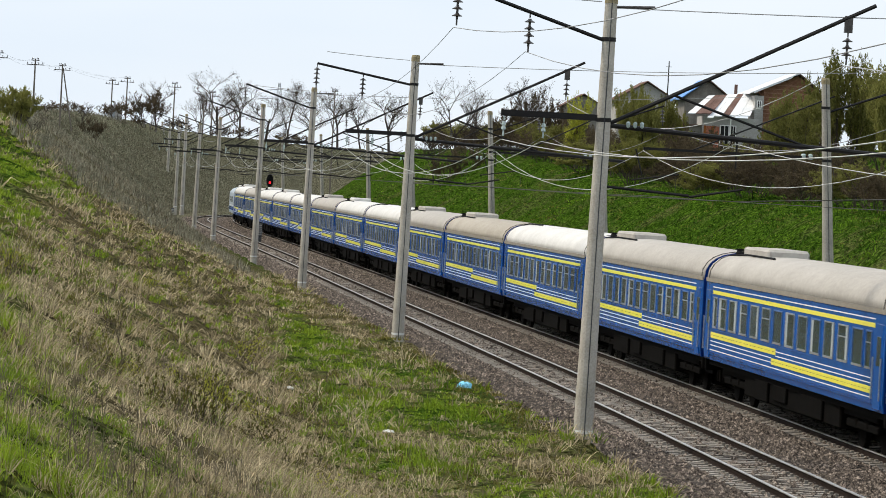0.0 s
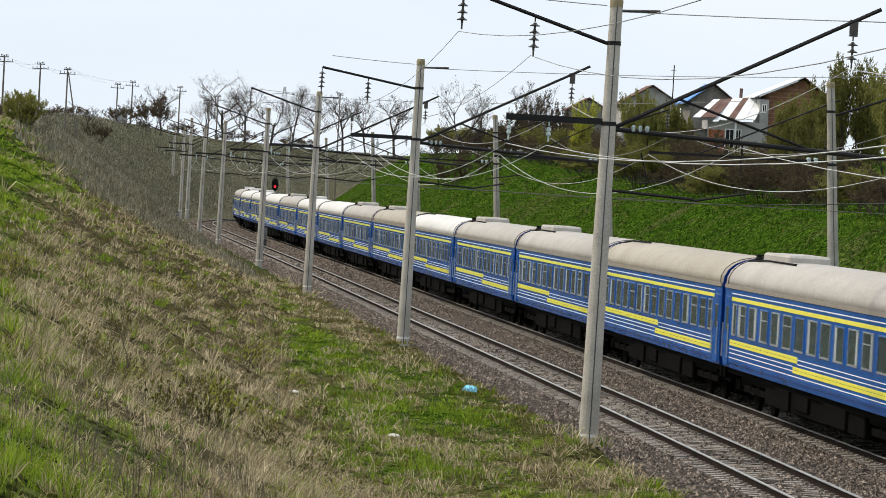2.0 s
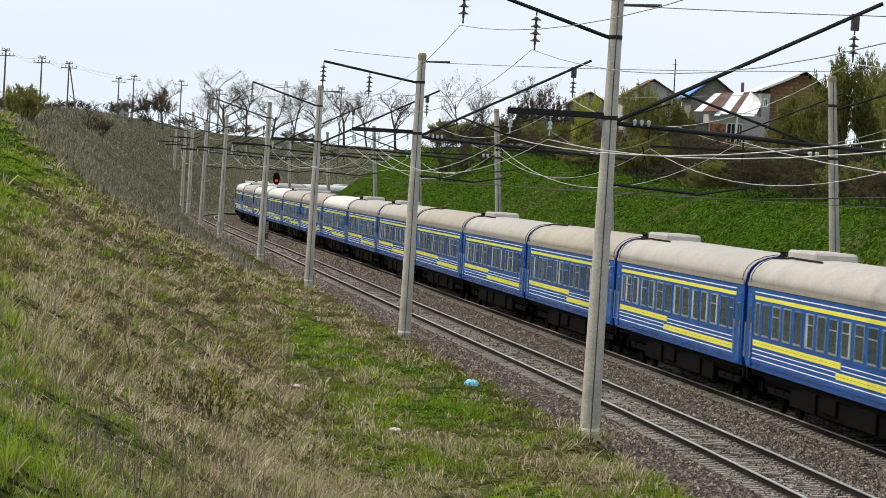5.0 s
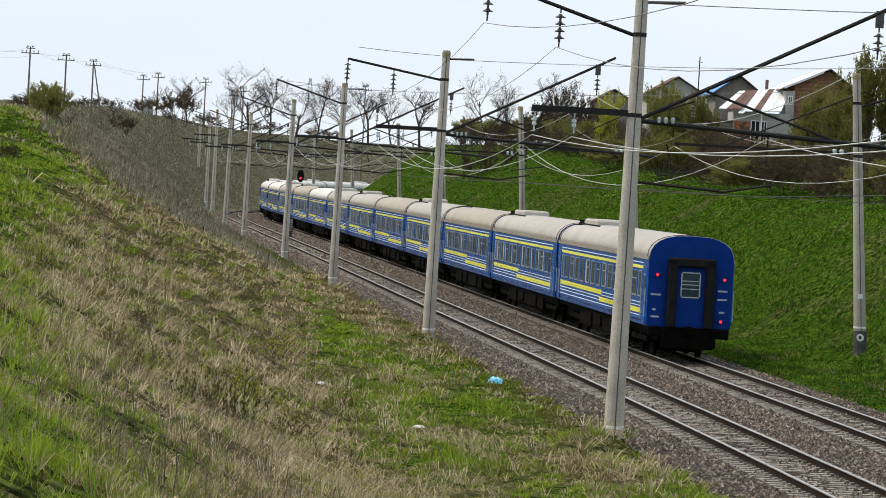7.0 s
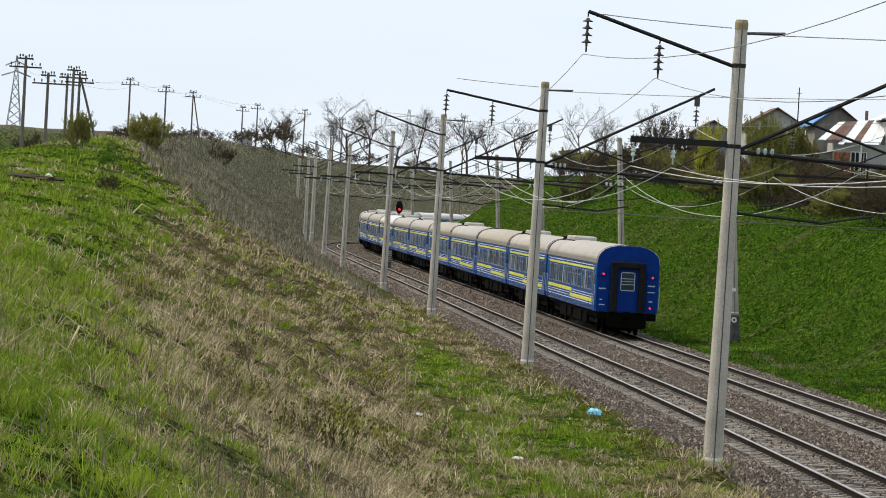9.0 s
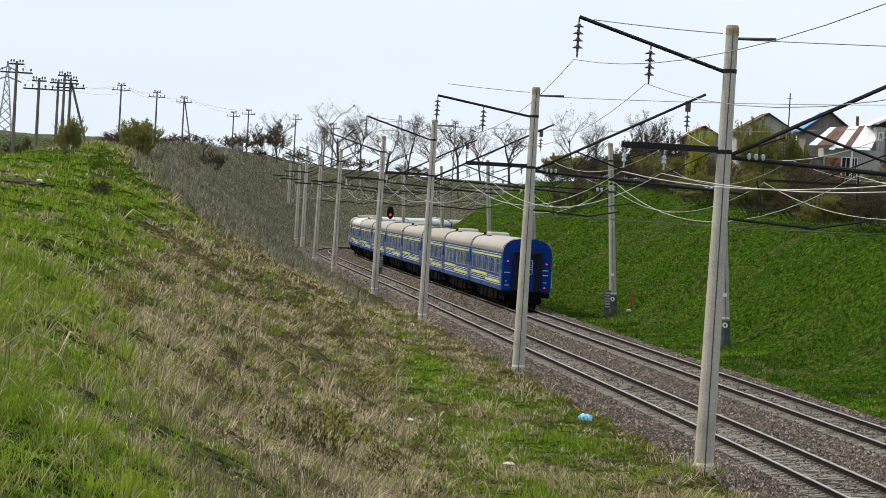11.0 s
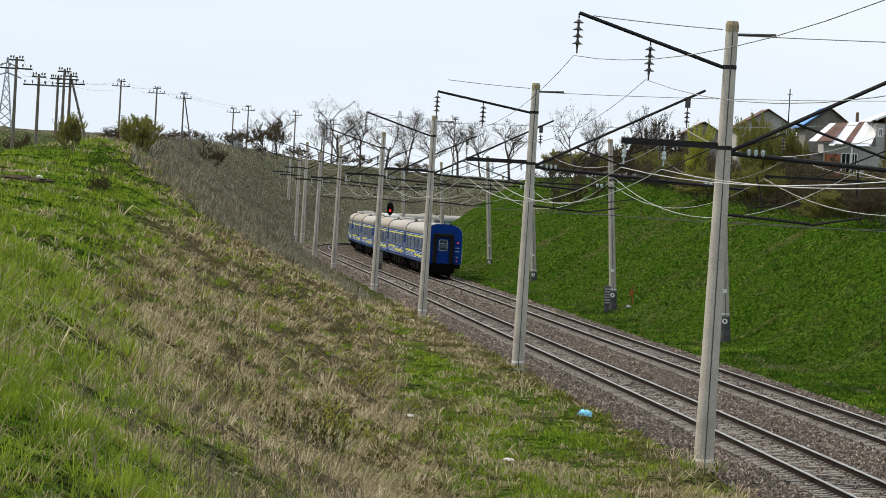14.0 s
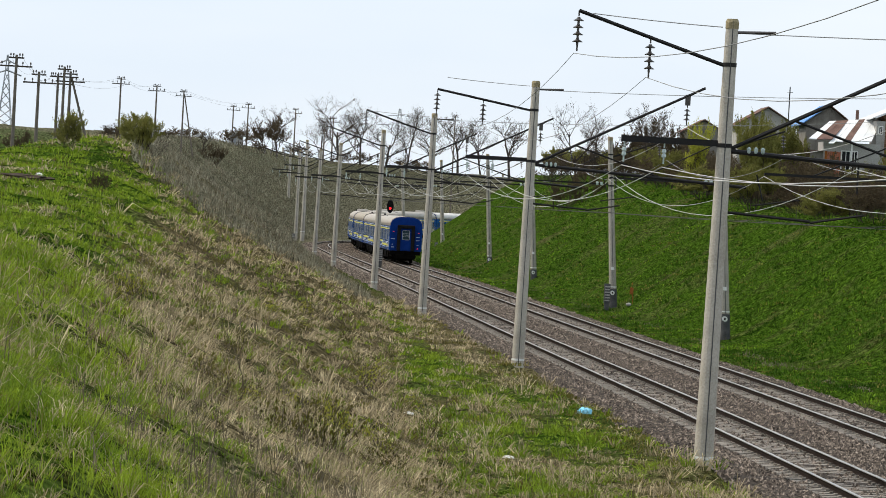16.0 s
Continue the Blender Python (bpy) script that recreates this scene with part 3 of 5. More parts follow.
def coach_parts(t, roof, seed, windows="wide", gear="end", side="blue"):
    rng = random.Random(seed)
    y0, y1 = -LONG / 2, LONG / 2
    body = part("body", loft(bmesh.new(), [body_section(y0), body_section(y1)]), side, t)
    bm = loft(bmesh.new(), [roof_section(y0), roof_section(y0 + 0.4), roof_section(y1 - 0.4), roof_section(y1)])
    part("roof", bm, roof, t, smooth=True)
    for sx in (-1, 1):
        bm = bmesh.new()
        box(bm, sx * HALF - 0.03, sx * HALF + 0.03, y0 + 0.02, y1 - 0.02, EAVE - 0.05, EAVE + 0.06)
        part("gutter", bm, "roof_edge", body)
    for y in (y0 + 0.35, y1 - 0.35):        # roof hoops near the ends
        bm = bmesh.new()
        sec = [Vector(p) for p in roof_section(y)]
        tube(bm, [Vector((p.x * 1.005, p.y, p.z + 0.008)) for p in sec], 0.014, sides=4)
        part("roof_hoop", bm, "rubber", t)
    yellow_low = (1.64, 1.80)
    face = HALF + 0.004

    def stripe(name, ya, yb, za, zb, ma, sx, e=0.006):
        bm = bmesh.new()
        box(bm, min(sx * (face - 0.01), sx * (face + e)), max(sx * (face - 0.01), sx * (face + e)), ya, yb, za, zb)
        part(name, bm, ma, body)
    brk = y0 + LONG * (0.47 if seed % 2 else 0.55)
    band = "yellow"
    for sx in (-1, 1):
        a, b = y0 + 1.15, y1 - 1.15
        stripe("white_stripe", a, b, 3.335, 3.365, "white", sx)
        stripe("yellow_stripe", a, b, 3.14, 3.25, band, sx)
        for za in (1.83, 1.92):
            stripe("yellow_stripe", brk - 0.25, b, za, za + 0.082, band, sx)
        for za in (1.56, 1.65):
            stripe("yellow_stripe", a, brk + 0.25, za, za + 0.082, band, sx)
        stripe("white_stripe", a, brk - 0.3, 1.92, 1.945, "white", sx)
        stripe("white_stripe", a, brk - 0.3, 1.80, 1.825, "white", sx)
        stripe("white_stripe", brk + 0.3, b, 1.72, 1.745, "white", sx)
        stripe("white_stripe", brk + 0.3, b, 1.60, 1.625, "white", sx)
        stripe("white_stripe", a, b, 1.46, 1.485, "white", sx)
        for z in (2.075, 1.40, 1.34):       # pressed ribs along the side
            stripe("side_rib", a, b, z - 0.012, z + 0.012, side, sx, 0.012)
        # doors at both ends with handrails
        for yc in (y0 + 0.58, y1 - 0.58):
            bm = bmesh.new()
            box(bm, min(sx * (face - 0.02), sx * (face + 0.012)), max(sx * (face - 0.02), sx * (face + 0.012)), yc - 0.36, yc + 0.36, 1.22, 3.25, 0.01)
            door = part("door", bm, side, t)
            bm = bmesh.new()
            box(bm, min(sx * face, sx * (face + 0.02)), max(sx * face, sx * (face + 0.02)), yc - 0.2, yc + 0.2, 2.25, 2.95, 0.008)
            part("door_pane", bm, "pane", door)
            for dy in (-0.43, 0.43):
                bm = bmesh.new()
                x = sx * (face + 0.05)
                tube(bm, [(x, yc + dy, 1.45), (x, yc + dy, 2.45)], 0.022, sides=5)
                part("handrail", bm, "alu", door)
        # windows
        n = 12 if windows == "wide" else 13
        span = (y1 - 2.9) - (y0 + 2.9)
        pitch = span / (n - 1)
        wide = 1.08 if windows == "wide" else 0.98
        spots = [(y0 + 2.9 + pitch * k, wide) for k in range(n)] + [(y0 + 1.7, 0.55), (y1 - 1.7, 0.55)]
        for k, (yc, wd) in enumerate(spots):
            bm = bmesh.new()
            x0, x1 = face - 0.01, face + 0.006
            box(bm, min(sx * x0, sx * x1), max(sx * x0, sx * x1), yc - wd / 2, yc + wd / 2, 2.18, 3.02)
            w = part("window", bm, "pane", t)
            bm = bmesh.new()
            xa, xb = sorted((sx * (face - 0.005), sx * (face + 0.02)))
            for ya, yb, za, zb in ((yc - wd / 2 - 0.04, yc - wd / 2, 2.14, 3.06), (yc + wd / 2, yc + wd / 2 + 0.04, 2.14, 3.06), (yc - wd / 2, yc + wd / 2, 3.02, 3.06)):
                box(bm, xa, xb, ya, yb, za, zb)
            part("window_frame", bm, "alu" if k % 3 else "frame_blue", w)
            bm = bmesh.new()
            box(bm, xa, xb + (0.015 if sx > 0 else 0), yc - wd / 2 - 0.04, yc + wd / 2 + 0.04, 2.13, 2.185)
            part("window_sill", bm, "alu", w)
            if rng.random() < 0.45:
                bm = bmesh.new()
                box(bm, xa, xb, yc - wd / 2, yc + wd / 2, 2.74, 2.775)
                part("vent_bar", bm, "alu", w)
            if rng.random() < 0.5:
                xa2, xb2 = sorted((sx * (face + 0.004), sx * (face + 0.008)))
                bm = bmesh.new()
                e = rng.choice((-1, 1))
                cw = wd * rng.uniform(0.12, 0.3)
                ya = yc + e * (wd / 2) - (cw if e > 0 else 0)
                box(bm, xa2, xb2, ya, ya + cw, 2.19, 3.01)
                part("curtain", bm, "curtain", w)
    # underframe: sill, boxes, bogies; wheels too take the near-black that holds the shade
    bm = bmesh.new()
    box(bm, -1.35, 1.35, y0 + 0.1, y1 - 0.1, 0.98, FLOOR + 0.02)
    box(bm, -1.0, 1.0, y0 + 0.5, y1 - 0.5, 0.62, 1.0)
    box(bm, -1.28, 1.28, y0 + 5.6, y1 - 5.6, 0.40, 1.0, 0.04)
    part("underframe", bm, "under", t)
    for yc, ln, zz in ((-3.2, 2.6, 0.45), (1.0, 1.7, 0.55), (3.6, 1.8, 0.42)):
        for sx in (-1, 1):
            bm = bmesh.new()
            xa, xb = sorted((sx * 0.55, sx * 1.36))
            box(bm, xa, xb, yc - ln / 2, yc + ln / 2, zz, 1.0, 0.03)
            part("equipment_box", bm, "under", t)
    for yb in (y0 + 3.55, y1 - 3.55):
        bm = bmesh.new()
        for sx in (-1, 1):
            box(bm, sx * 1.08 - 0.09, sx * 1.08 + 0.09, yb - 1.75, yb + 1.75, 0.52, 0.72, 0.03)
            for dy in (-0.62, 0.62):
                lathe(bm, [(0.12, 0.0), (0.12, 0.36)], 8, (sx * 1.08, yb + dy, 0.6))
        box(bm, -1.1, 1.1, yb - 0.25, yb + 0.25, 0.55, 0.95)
        # added filler blocks that close the bogie up into one dark mass
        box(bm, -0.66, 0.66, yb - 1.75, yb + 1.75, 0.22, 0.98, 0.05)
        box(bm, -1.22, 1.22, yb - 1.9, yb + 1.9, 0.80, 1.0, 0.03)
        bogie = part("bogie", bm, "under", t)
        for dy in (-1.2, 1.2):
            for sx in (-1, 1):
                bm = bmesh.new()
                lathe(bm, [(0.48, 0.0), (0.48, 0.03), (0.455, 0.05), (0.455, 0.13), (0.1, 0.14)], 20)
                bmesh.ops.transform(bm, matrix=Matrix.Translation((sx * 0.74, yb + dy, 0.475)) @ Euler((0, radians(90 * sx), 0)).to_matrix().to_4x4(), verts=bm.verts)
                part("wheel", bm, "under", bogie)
    # ends: rubber gangway, end door, coupler
    for e in (-1, 1):
        ye = e * LONG / 2
        ya, yb = sorted((ye, ye + e * 0.27))
        bm = bmesh.new()
        for xa, xb, za, zb in ((-0.84, -0.50, 1.15, 3.58), (0.50, 0.84, 1.15, 3.58), (-0.84, 0.84, 3.30, 3.62)):
            box(bm, xa, xb, ya, yb, za, zb, 0.05)
        part("gangway_bellows", bm, "rubber", t)
        bm = bmesh.new()
        xa, xb = sorted((ye - e * 0.02, ye + e * 0.03))
        box(bm, -0.60, 0.60, xa, xb, 1.2, 3.42, 0.01)
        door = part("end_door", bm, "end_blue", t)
        ya, yb = sorted((ye + e * 0.025, ye + e * 0.045))
        bm = bmesh.new()
        box(bm, -0.31, 0.31, ya, yb, 2.25, 3.08, 0.012)
        pane = part("door_pane", bm, "pane", door)
        ya, yb = sorted((ye + e * 0.04, ye + e * 0.06))
        bm = bmesh.new()
        for xa, xb, za, zb in ((-0.35, -0.31, 2.26, 3.07), (0.31, 0.35, 2.26, 3.07), (-0.31, 0.31, 2.21, 2.25), (-0.31, 0.31, 3.08, 3.12), (-0.31, 0.31, 2.66, 2.69), (-0.31, 0.31, 2.79, 2.82), (-0.31, 0.31, 2.51, 2.54)):
            box(bm, xa, xb, ya, yb, za, zb)
        part("pane_frame", bm, "alu", pane)
        # end wall in the darkened blue that carries its own shade
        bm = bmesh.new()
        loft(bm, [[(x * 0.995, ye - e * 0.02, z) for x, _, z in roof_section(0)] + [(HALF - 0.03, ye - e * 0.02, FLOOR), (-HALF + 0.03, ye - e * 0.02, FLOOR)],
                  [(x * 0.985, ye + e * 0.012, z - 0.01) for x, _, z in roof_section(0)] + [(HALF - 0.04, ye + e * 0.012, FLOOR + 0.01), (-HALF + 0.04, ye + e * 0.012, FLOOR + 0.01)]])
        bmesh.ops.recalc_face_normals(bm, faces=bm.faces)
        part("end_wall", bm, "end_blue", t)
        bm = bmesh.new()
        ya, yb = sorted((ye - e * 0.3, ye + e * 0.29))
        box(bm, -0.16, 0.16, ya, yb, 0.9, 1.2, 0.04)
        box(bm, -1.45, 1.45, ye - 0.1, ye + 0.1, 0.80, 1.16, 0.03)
        # added filler below the end sill, dark like the shade there
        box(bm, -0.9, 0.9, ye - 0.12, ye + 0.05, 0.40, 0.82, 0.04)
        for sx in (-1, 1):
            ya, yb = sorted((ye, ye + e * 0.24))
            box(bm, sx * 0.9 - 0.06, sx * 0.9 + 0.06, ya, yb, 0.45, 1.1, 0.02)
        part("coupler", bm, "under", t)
    # roof gear over one end: long duct with a dark pipe
    if gear:
        e = 1 if gear == "end" else -1
        bm = bmesh.new()
        ya, yb = sorted((e * (LONG / 2 - 0.9), e * (LONG / 2 - 4.6)))
        box(bm, -0.62, 0.62, ya, yb, RIDGE - 0.12, RIDGE + 0.20, 0.07)
        part("roof_duct", bm, "roof_white" if roof == "roof_white" else "roof", t)
        bm = bmesh.new()
        ym = e * (LONG / 2 - 0.45)
        for dy in (-0.22, 0.0, 0.2):
            lathe(bm, [(0.11, 0.0), (0.14, 0.08), (0.09, 0.16), (0.13, 0.22)], 8, (-0.45 + dy, ym + dy * 0.4, RIDGE - 0.1))
        tube(bm, [(-0.9, ym, RIDGE - 0.12), (0.5, ym, RIDGE + 0.08), (0.6, ym - e * 0.6, RIDGE + 0.1)], 0.06, sides=6)
        part("roof_vent", bm, "rubber", t)
        bm = bmesh.new()
        tube(bm, [(-0.95, e * (LONG / 2 - 0.5), RIDGE - 0.1), (-0.8, e * (LONG / 2 - 2.5), RIDGE - 0.02), (-0.78, e * (LONG / 2 - 6.5), RIDGE - 0.03)], 0.03, sides=5)
        part("roof_pipe", bm, "rubber", t)
    else:
        bm = bmesh.new()
        tube(bm, [(-1.0, LONG / 2 - 0.4, RIDGE - 0.13), (-0.6, LONG / 2 - 1.0, RIDGE + 0.02), (-0.5, LONG / 2 - 4.5, RIDGE + 0.03)], 0.035, sides=5)
        part("roof_pipe", bm, "rubber", t)


def tail_lamps(t):
    e = -1
    y = e * LONG / 2
    for x, z in ((-1.2, 2.98), (1.2, 2.90), (1.14, 1.42)):
        bm = bmesh.new()
        ya, yb = sorted((y + 0.01, y - 0.07))
        box(bm, x - 0.15, x + 0.15, ya, yb, z - 0.06, z + 0.06, 0.02)
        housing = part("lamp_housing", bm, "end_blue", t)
        bm = bmesh.new()
        lathe(bm, [(0.052, 0.0), (0.045, 0.02), (0.02, 0.03)], 12)
        bmesh.ops.transform(bm, matrix=Matrix.Translation((x, y - 0.07, z)) @ Euler((radians(90), 0, 0)).to_matrix().to_4x4(), verts=bm.verts)
        part("tail_lamp", bm, M["tail"], housing, "glowing red tail lamp")
    for x, z, wd in ((-1.22, 2.28, 0.36), (-1.26, 1.75, 0.12), (-1.22, 1.5, 0.28), (1.16, 2.5, 0.34), (1.16, 2.2, 0.34), (1.16, 1.75, 0.18)):
        bm = bmesh.new()
        box(bm, x - wd / 2, x + wd / 2, y - 0.022, y + 0.01, z - 0.03, z + 0.03)
        part("lettering_bar", bm, "silver", t, "pale unreadable lettering")
    for sx in (-1, 1):
        bm = bmesh.new()
        tube(bm, [(sx * 0.95, y - 0.06, 1.3), (sx * 0.95, y - 0.06, 3.2)], 0.018, sides=5)
        part("end_handrail", bm, "end_blue", t)


ROOFS = ["roof", "roof", "roof_warm", "roof", "roof_warm", "roof", "roof", "roof_white", "roof_warm", "roof", "roof_white", "roof_white", "roof", "roof_white", "roof_white", "roof_white", "roof", "roof_white"]
GEAR = [1, 1, 0, 1, 0, 1, 1, 0, 1, 1, 0, 1, 1, 0, 1, 1, 0, 1]      # which coaches carry a duct on the roof
SPEED, REAR_7 = 23.07, 25.81       # metres a second; where the last end stands at 7 s
TRAIN = []


def build_train():
    made = {}
    for k in range(18):
        key = (ROOFS[k], k % 2, "end" if GEAR[k] else None, k == 0)
        label = ("last blue passenger coach with yellow stripes and red tail lamps" if k == 0 else
                 "blue passenger coach with yellow and white stripes and a grey roof")
        if key in made:
            t = copy_thing(made[key], pose(0, 0, 0))
        else:
            t = thing("passenger_coach", label, "railway coach", group="coaches of the train")
            coach_parts(t, ROOFS[k], k + 1, "wide" if k % 2 else "narrow", key[2])
            if k == 0:
                tail_lamps(t)
            made[key] = t
        TRAIN.append((t, 24.54 * k + LONG / 2))
    # locomotive
    t = thing("electric_locomotive", "grey-blue electric locomotive with a raised pantograph", "locomotive")
    y0, y1 = -9.3, 9.3

    def sec(y, k):
        return [(x * k, y, z if z < 3 else z - (1 - k) * 0.8) for x, _, z in body_section(0)[:3]] + [(x * k, y, z - (1 - k) * 0.8 - 0.25) for x, _, z in roof_section(0)[1:-1]] + [(x * k, y, z if z < 3 else z - (1 - k) * 0.8) for x, _, z in body_section(0)[3:]]
    bm = loft(bmesh.new(), [sec(y0, 0.93), sec(y0 + 0.7, 1.0), sec(y1 - 0.7, 1.0), sec(y1, 0.93)])
    part("body", bm, "silver", t)
    for sx in (-1, 1):
        for za, zb, ma in ((1.5, 1.9, "blue"), (2.0, 2.08, "white")):
            bm = bmesh.new()
            xa, xb = sorted((sx * 1.5, sx * 1.54))
            box(bm, xa, xb, y0 + 0.8, y1 - 0.8, za, zb)
            part("side_stripe", bm, ma, t)
        for k in range(5):
            bm = bmesh.new()
            xa, xb = sorted((sx * 1.5, sx * 1.545))
            box(bm, xa, xb, -5.4 + k * 2.4, -4.4 + k * 2.4, 2.4, 3.1, 0.02)
            part("side_window", bm, "pane", t)
    for e in (-1, 1):
        for x in (-0.62, 0.62):
            bm = bmesh.new()
            ya, yb = sorted((e * 9.26, e * 9.34))
            box(bm, x - 0.5, x + 0.5, ya, yb, 2.45, 3.2, 0.03)
            part("windscreen", bm, "pane", t)
        bm = bmesh.new()
        yb = e * 5.4
        box(bm, -1.1, 1.1, yb - 2.2, yb + 2.2, 0.35, 1.1, 0.05)
        bog = part("bogie", bm, "under", t)
        for dy in (-1.5, 1.5):
            for sx in (-1, 1):
                bm = bmesh.new()
                lathe(bm, [(0.62, 0.0), (0.62, 0.03), (0.59, 0.05), (0.59, 0.13), (0.1, 0.14)], 20)
                bmesh.ops.transform(bm, matrix=Matrix.Translation((sx * 0.74, yb + dy, 0.61)) @ Euler((0, radians(90 * sx), 0)).to_matrix().to_4x4(), verts=bm.verts)
                part("wheel", bm, "rail_side", bog)
        bm = bmesh.new()
        yp = e * 6.2
        for sx in (-0.55, 0.55):
            tube(bm, [(sx, yp - 0.9, 4.2), (sx * 0.8, yp + 0.9, 4.75 if e < 0 else 4.35)], 0.03, sides=5)
            tube(bm, [(sx * 0.8, yp + 0.9, 4.75 if e < 0 else 4.35), (sx * 1.0, yp - 0.2, 5.7 if e < 0 else 4.5)], 0.025, sides=5)
        tube(bm, [(-0.9, yp - 0.2, 5.72 if e < 0 else 4.52), (0.9, yp - 0.2, 5.72 if e < 0 else 4.52)], 0.035, sides=5)
        for sx in (-0.55, 0.55):
            lathe(bm, [(0.06, 0), (0.1, 0.05), (0.05, 0.1), (0.1, 0.15), (0.05, 0.2)], 8, (sx, yp - 0.9, 4.02))
        part("pantograph", bm, "black_steel", t)
    bm = bmesh.new()
    box(bm, -0.7, 0.7, -3.5, 3.5, 4.05, 4.4, 0.06)
    part("roof_housing", bm, "roof_white", t)
    TRAIN.append((t, 24.54 * 18 + 9.6))


build_train()


def chord(s, half):
    """Pose of a vehicle whose bogies stand half a wheelbase before and behind s."""
    a, b = on_line(s - half), on_line(s + half)
    d = b - a
    c = (a + b) / 2
    return pose(c.x, c.y, c.z, math.degrees(math.atan2(d.z, math.hypot(d.x, d.y))), 0, -math.degrees(math.atan2(d.x, d.y)))


def motions():
    for t, ahead in TRAIN:
        rows = []
        for k in range(33):
            dt = k * 0.5 - 7.0
            s = REAR_7 + (SPEED if dt > 0 else SPEED + 0.35) * dt + ahead
            rows.append((k * 0.5, chord(s, 8.5)))
        walk(t, rows)

# ---------------------------------------------------------------- masts with brackets
def insulator_string(bm, top, n=4, step=0.17, r=0.13):
    x, y, z = top
    tube(bm, [(x, y, z), (x, y, z - 0.14)], 0.02, sides=5)
    for k in range(n):
        zz = z - 0.16 - k * step
        lathe(bm, [(0.035, 0.0), (0.05, -0.03), (r, -0.075), (r * 0.95, -0.09), (0.03, -0.095), (0.03, -step)], 9, (x, y, zz))
    tube(bm, [(x, y, z - 0.16 - n * step), (x, y, z - 0.30 - n * step)], 0.022, sides=5)
    return z - 0.30 - n * step


def mast_parts(t, h, material, detail=True, band=True):
    bm = bmesh.new()
    prof = [(0.25 - 0.10 * k / 8, -0.9 + (h + 0.9) * k / 8) for k in range(9)]
    lathe(bm, prof + [(0.11, h + 0.02)], 18)
    part("shaft", bm, material, t, smooth=False)
    bm = bmesh.new()
    lathe(bm, [(0.162, h - 0.18), (0.164, h - 0.02), (0.135, h + 0.06)], 14)
    part("mast_cap", bm, "moss", t, "ochre lichen on the mast top")
    bm = bmesh.new()
    lathe(bm, [(0.2465, 0.15), (0.2465, 0.23)], 18)
    part("foot_band", bm, "chalk", t, "white painted band")
    bm = bmesh.new()
    tube(bm, [(0.0, -0.247 + 0.10 * k / 8, h * k / 8) for k in range(9)], 0.014, sides=4)
    part("earth_wire", bm, "mast_foot", t)
    for z in (h - 1.05, h - 3.0):
        bm = bmesh.new()
        r = 0.262 - 0.10 * (z + 0.9) / (h + 0.9)
        lathe(bm, [(r, z - 0.05), (r, z + 0.05)], 14)
        part("clamp", bm, "black_steel", t)


def lean(t, k, pivot, skip=()):
    """Let a mast lean: each height moves sideways in proportion, its level beams stay level."""
    for ob in t.children_recursive:
        top = ob if ob.parent == t else ob.parent
        if ob.type == "MESH" and top.name.split(".")[0] not in skip:
            for v in ob.data.vertices:
                v.co.x += k * (v.co.z - pivot)


def left_kit(t, h, reach=8.3, wide=True, rise=1.13):
    """Brackets of a mast on the field side of the line; x to the tracks."""
    bm = bmesh.new()
    tube(bm, [(-0.1, 0, h - 1.08), (-3.72, 0, h - 1.08 + rise)], 0.05, sides=6)
    arm = part("feeder_arm", bm, "black_steel", t)
    for x in (-3.72, -1.95):
        bm = bmesh.new()
        insulator_string(bm, (x, 0, h - 1.08 + (-x - 0.1) / 3.62 * rise))
        part("insulator_string", bm, "insul", arm)
    bm = bmesh.new()
    box(bm, -2.5, -0.1, -0.06, 0.06, h - 3.03, h - 2.88)
    arm = part("side_beam", bm, "black_steel", t)
    for x in (-2.42, -1.45):
        bm = bmesh.new()
        insulator_string(bm, (x, 0, h - 3.0), 2, 0.11, 0.06)
        part("pin_insulator", bm, "insul_glass", arm)
    bm = bmesh.new()
    tube(bm, [(0.1, 0, h - 3.1), (6.5, 0, h + 0.15)], 0.055, sides=6)
    arm = part("catenary_arm", bm, "black_steel", t)
    bm = bmesh.new()
    box(bm, 5.75, 5.95, -0.04, 0.04, h - 0.55, h - 0.14)
    insulator_string(bm, (5.85, 0, h - 0.52), 3)
    part("insulator_string", bm, "insul", arm)
    if wide:
        bm = bmesh.new()
        tube(bm, [(0.1, 0, h - 3.12), (reach, 0, h - 3.55)], 0.06, sides=8)
        arm = part("bracket_beam", bm, "black_steel", t)
        for k in range(3):
            bm = bmesh.new()
            lathe(bm, [(0.02, -0.08), (0.045, -0.05), (0.052, 0.04), (0.02, 0.08)], 9, (0.6 + k * 0.17, -0.05, h - 3.08))
            part("line_insulator", bm, "insul_glass", arm)
        bm = bmesh.new()
        tube(bm, [(1.65, 0, h - 2.3), (5.1, 0, h - 3.4)], 0.035, sides=6)
        part("stay", bm, "black_steel", arm)
        bm = bmesh.new()
        tube(bm, [(3.3, 0, h - 3.3), (3.3, 0, h - 4.0)], 0.025, sides=5)
        tube(bm, [(2.2, 0, h - 4.75), (3.5, 0, h - 4.5)], 0.03, sides=5)
        tube(bm, [(0.1, 0, h - 4.6), (2.2, 0, h - 4.72)], 0.04, sides=6)
        part("steady_arm", bm, "black_steel", arm)


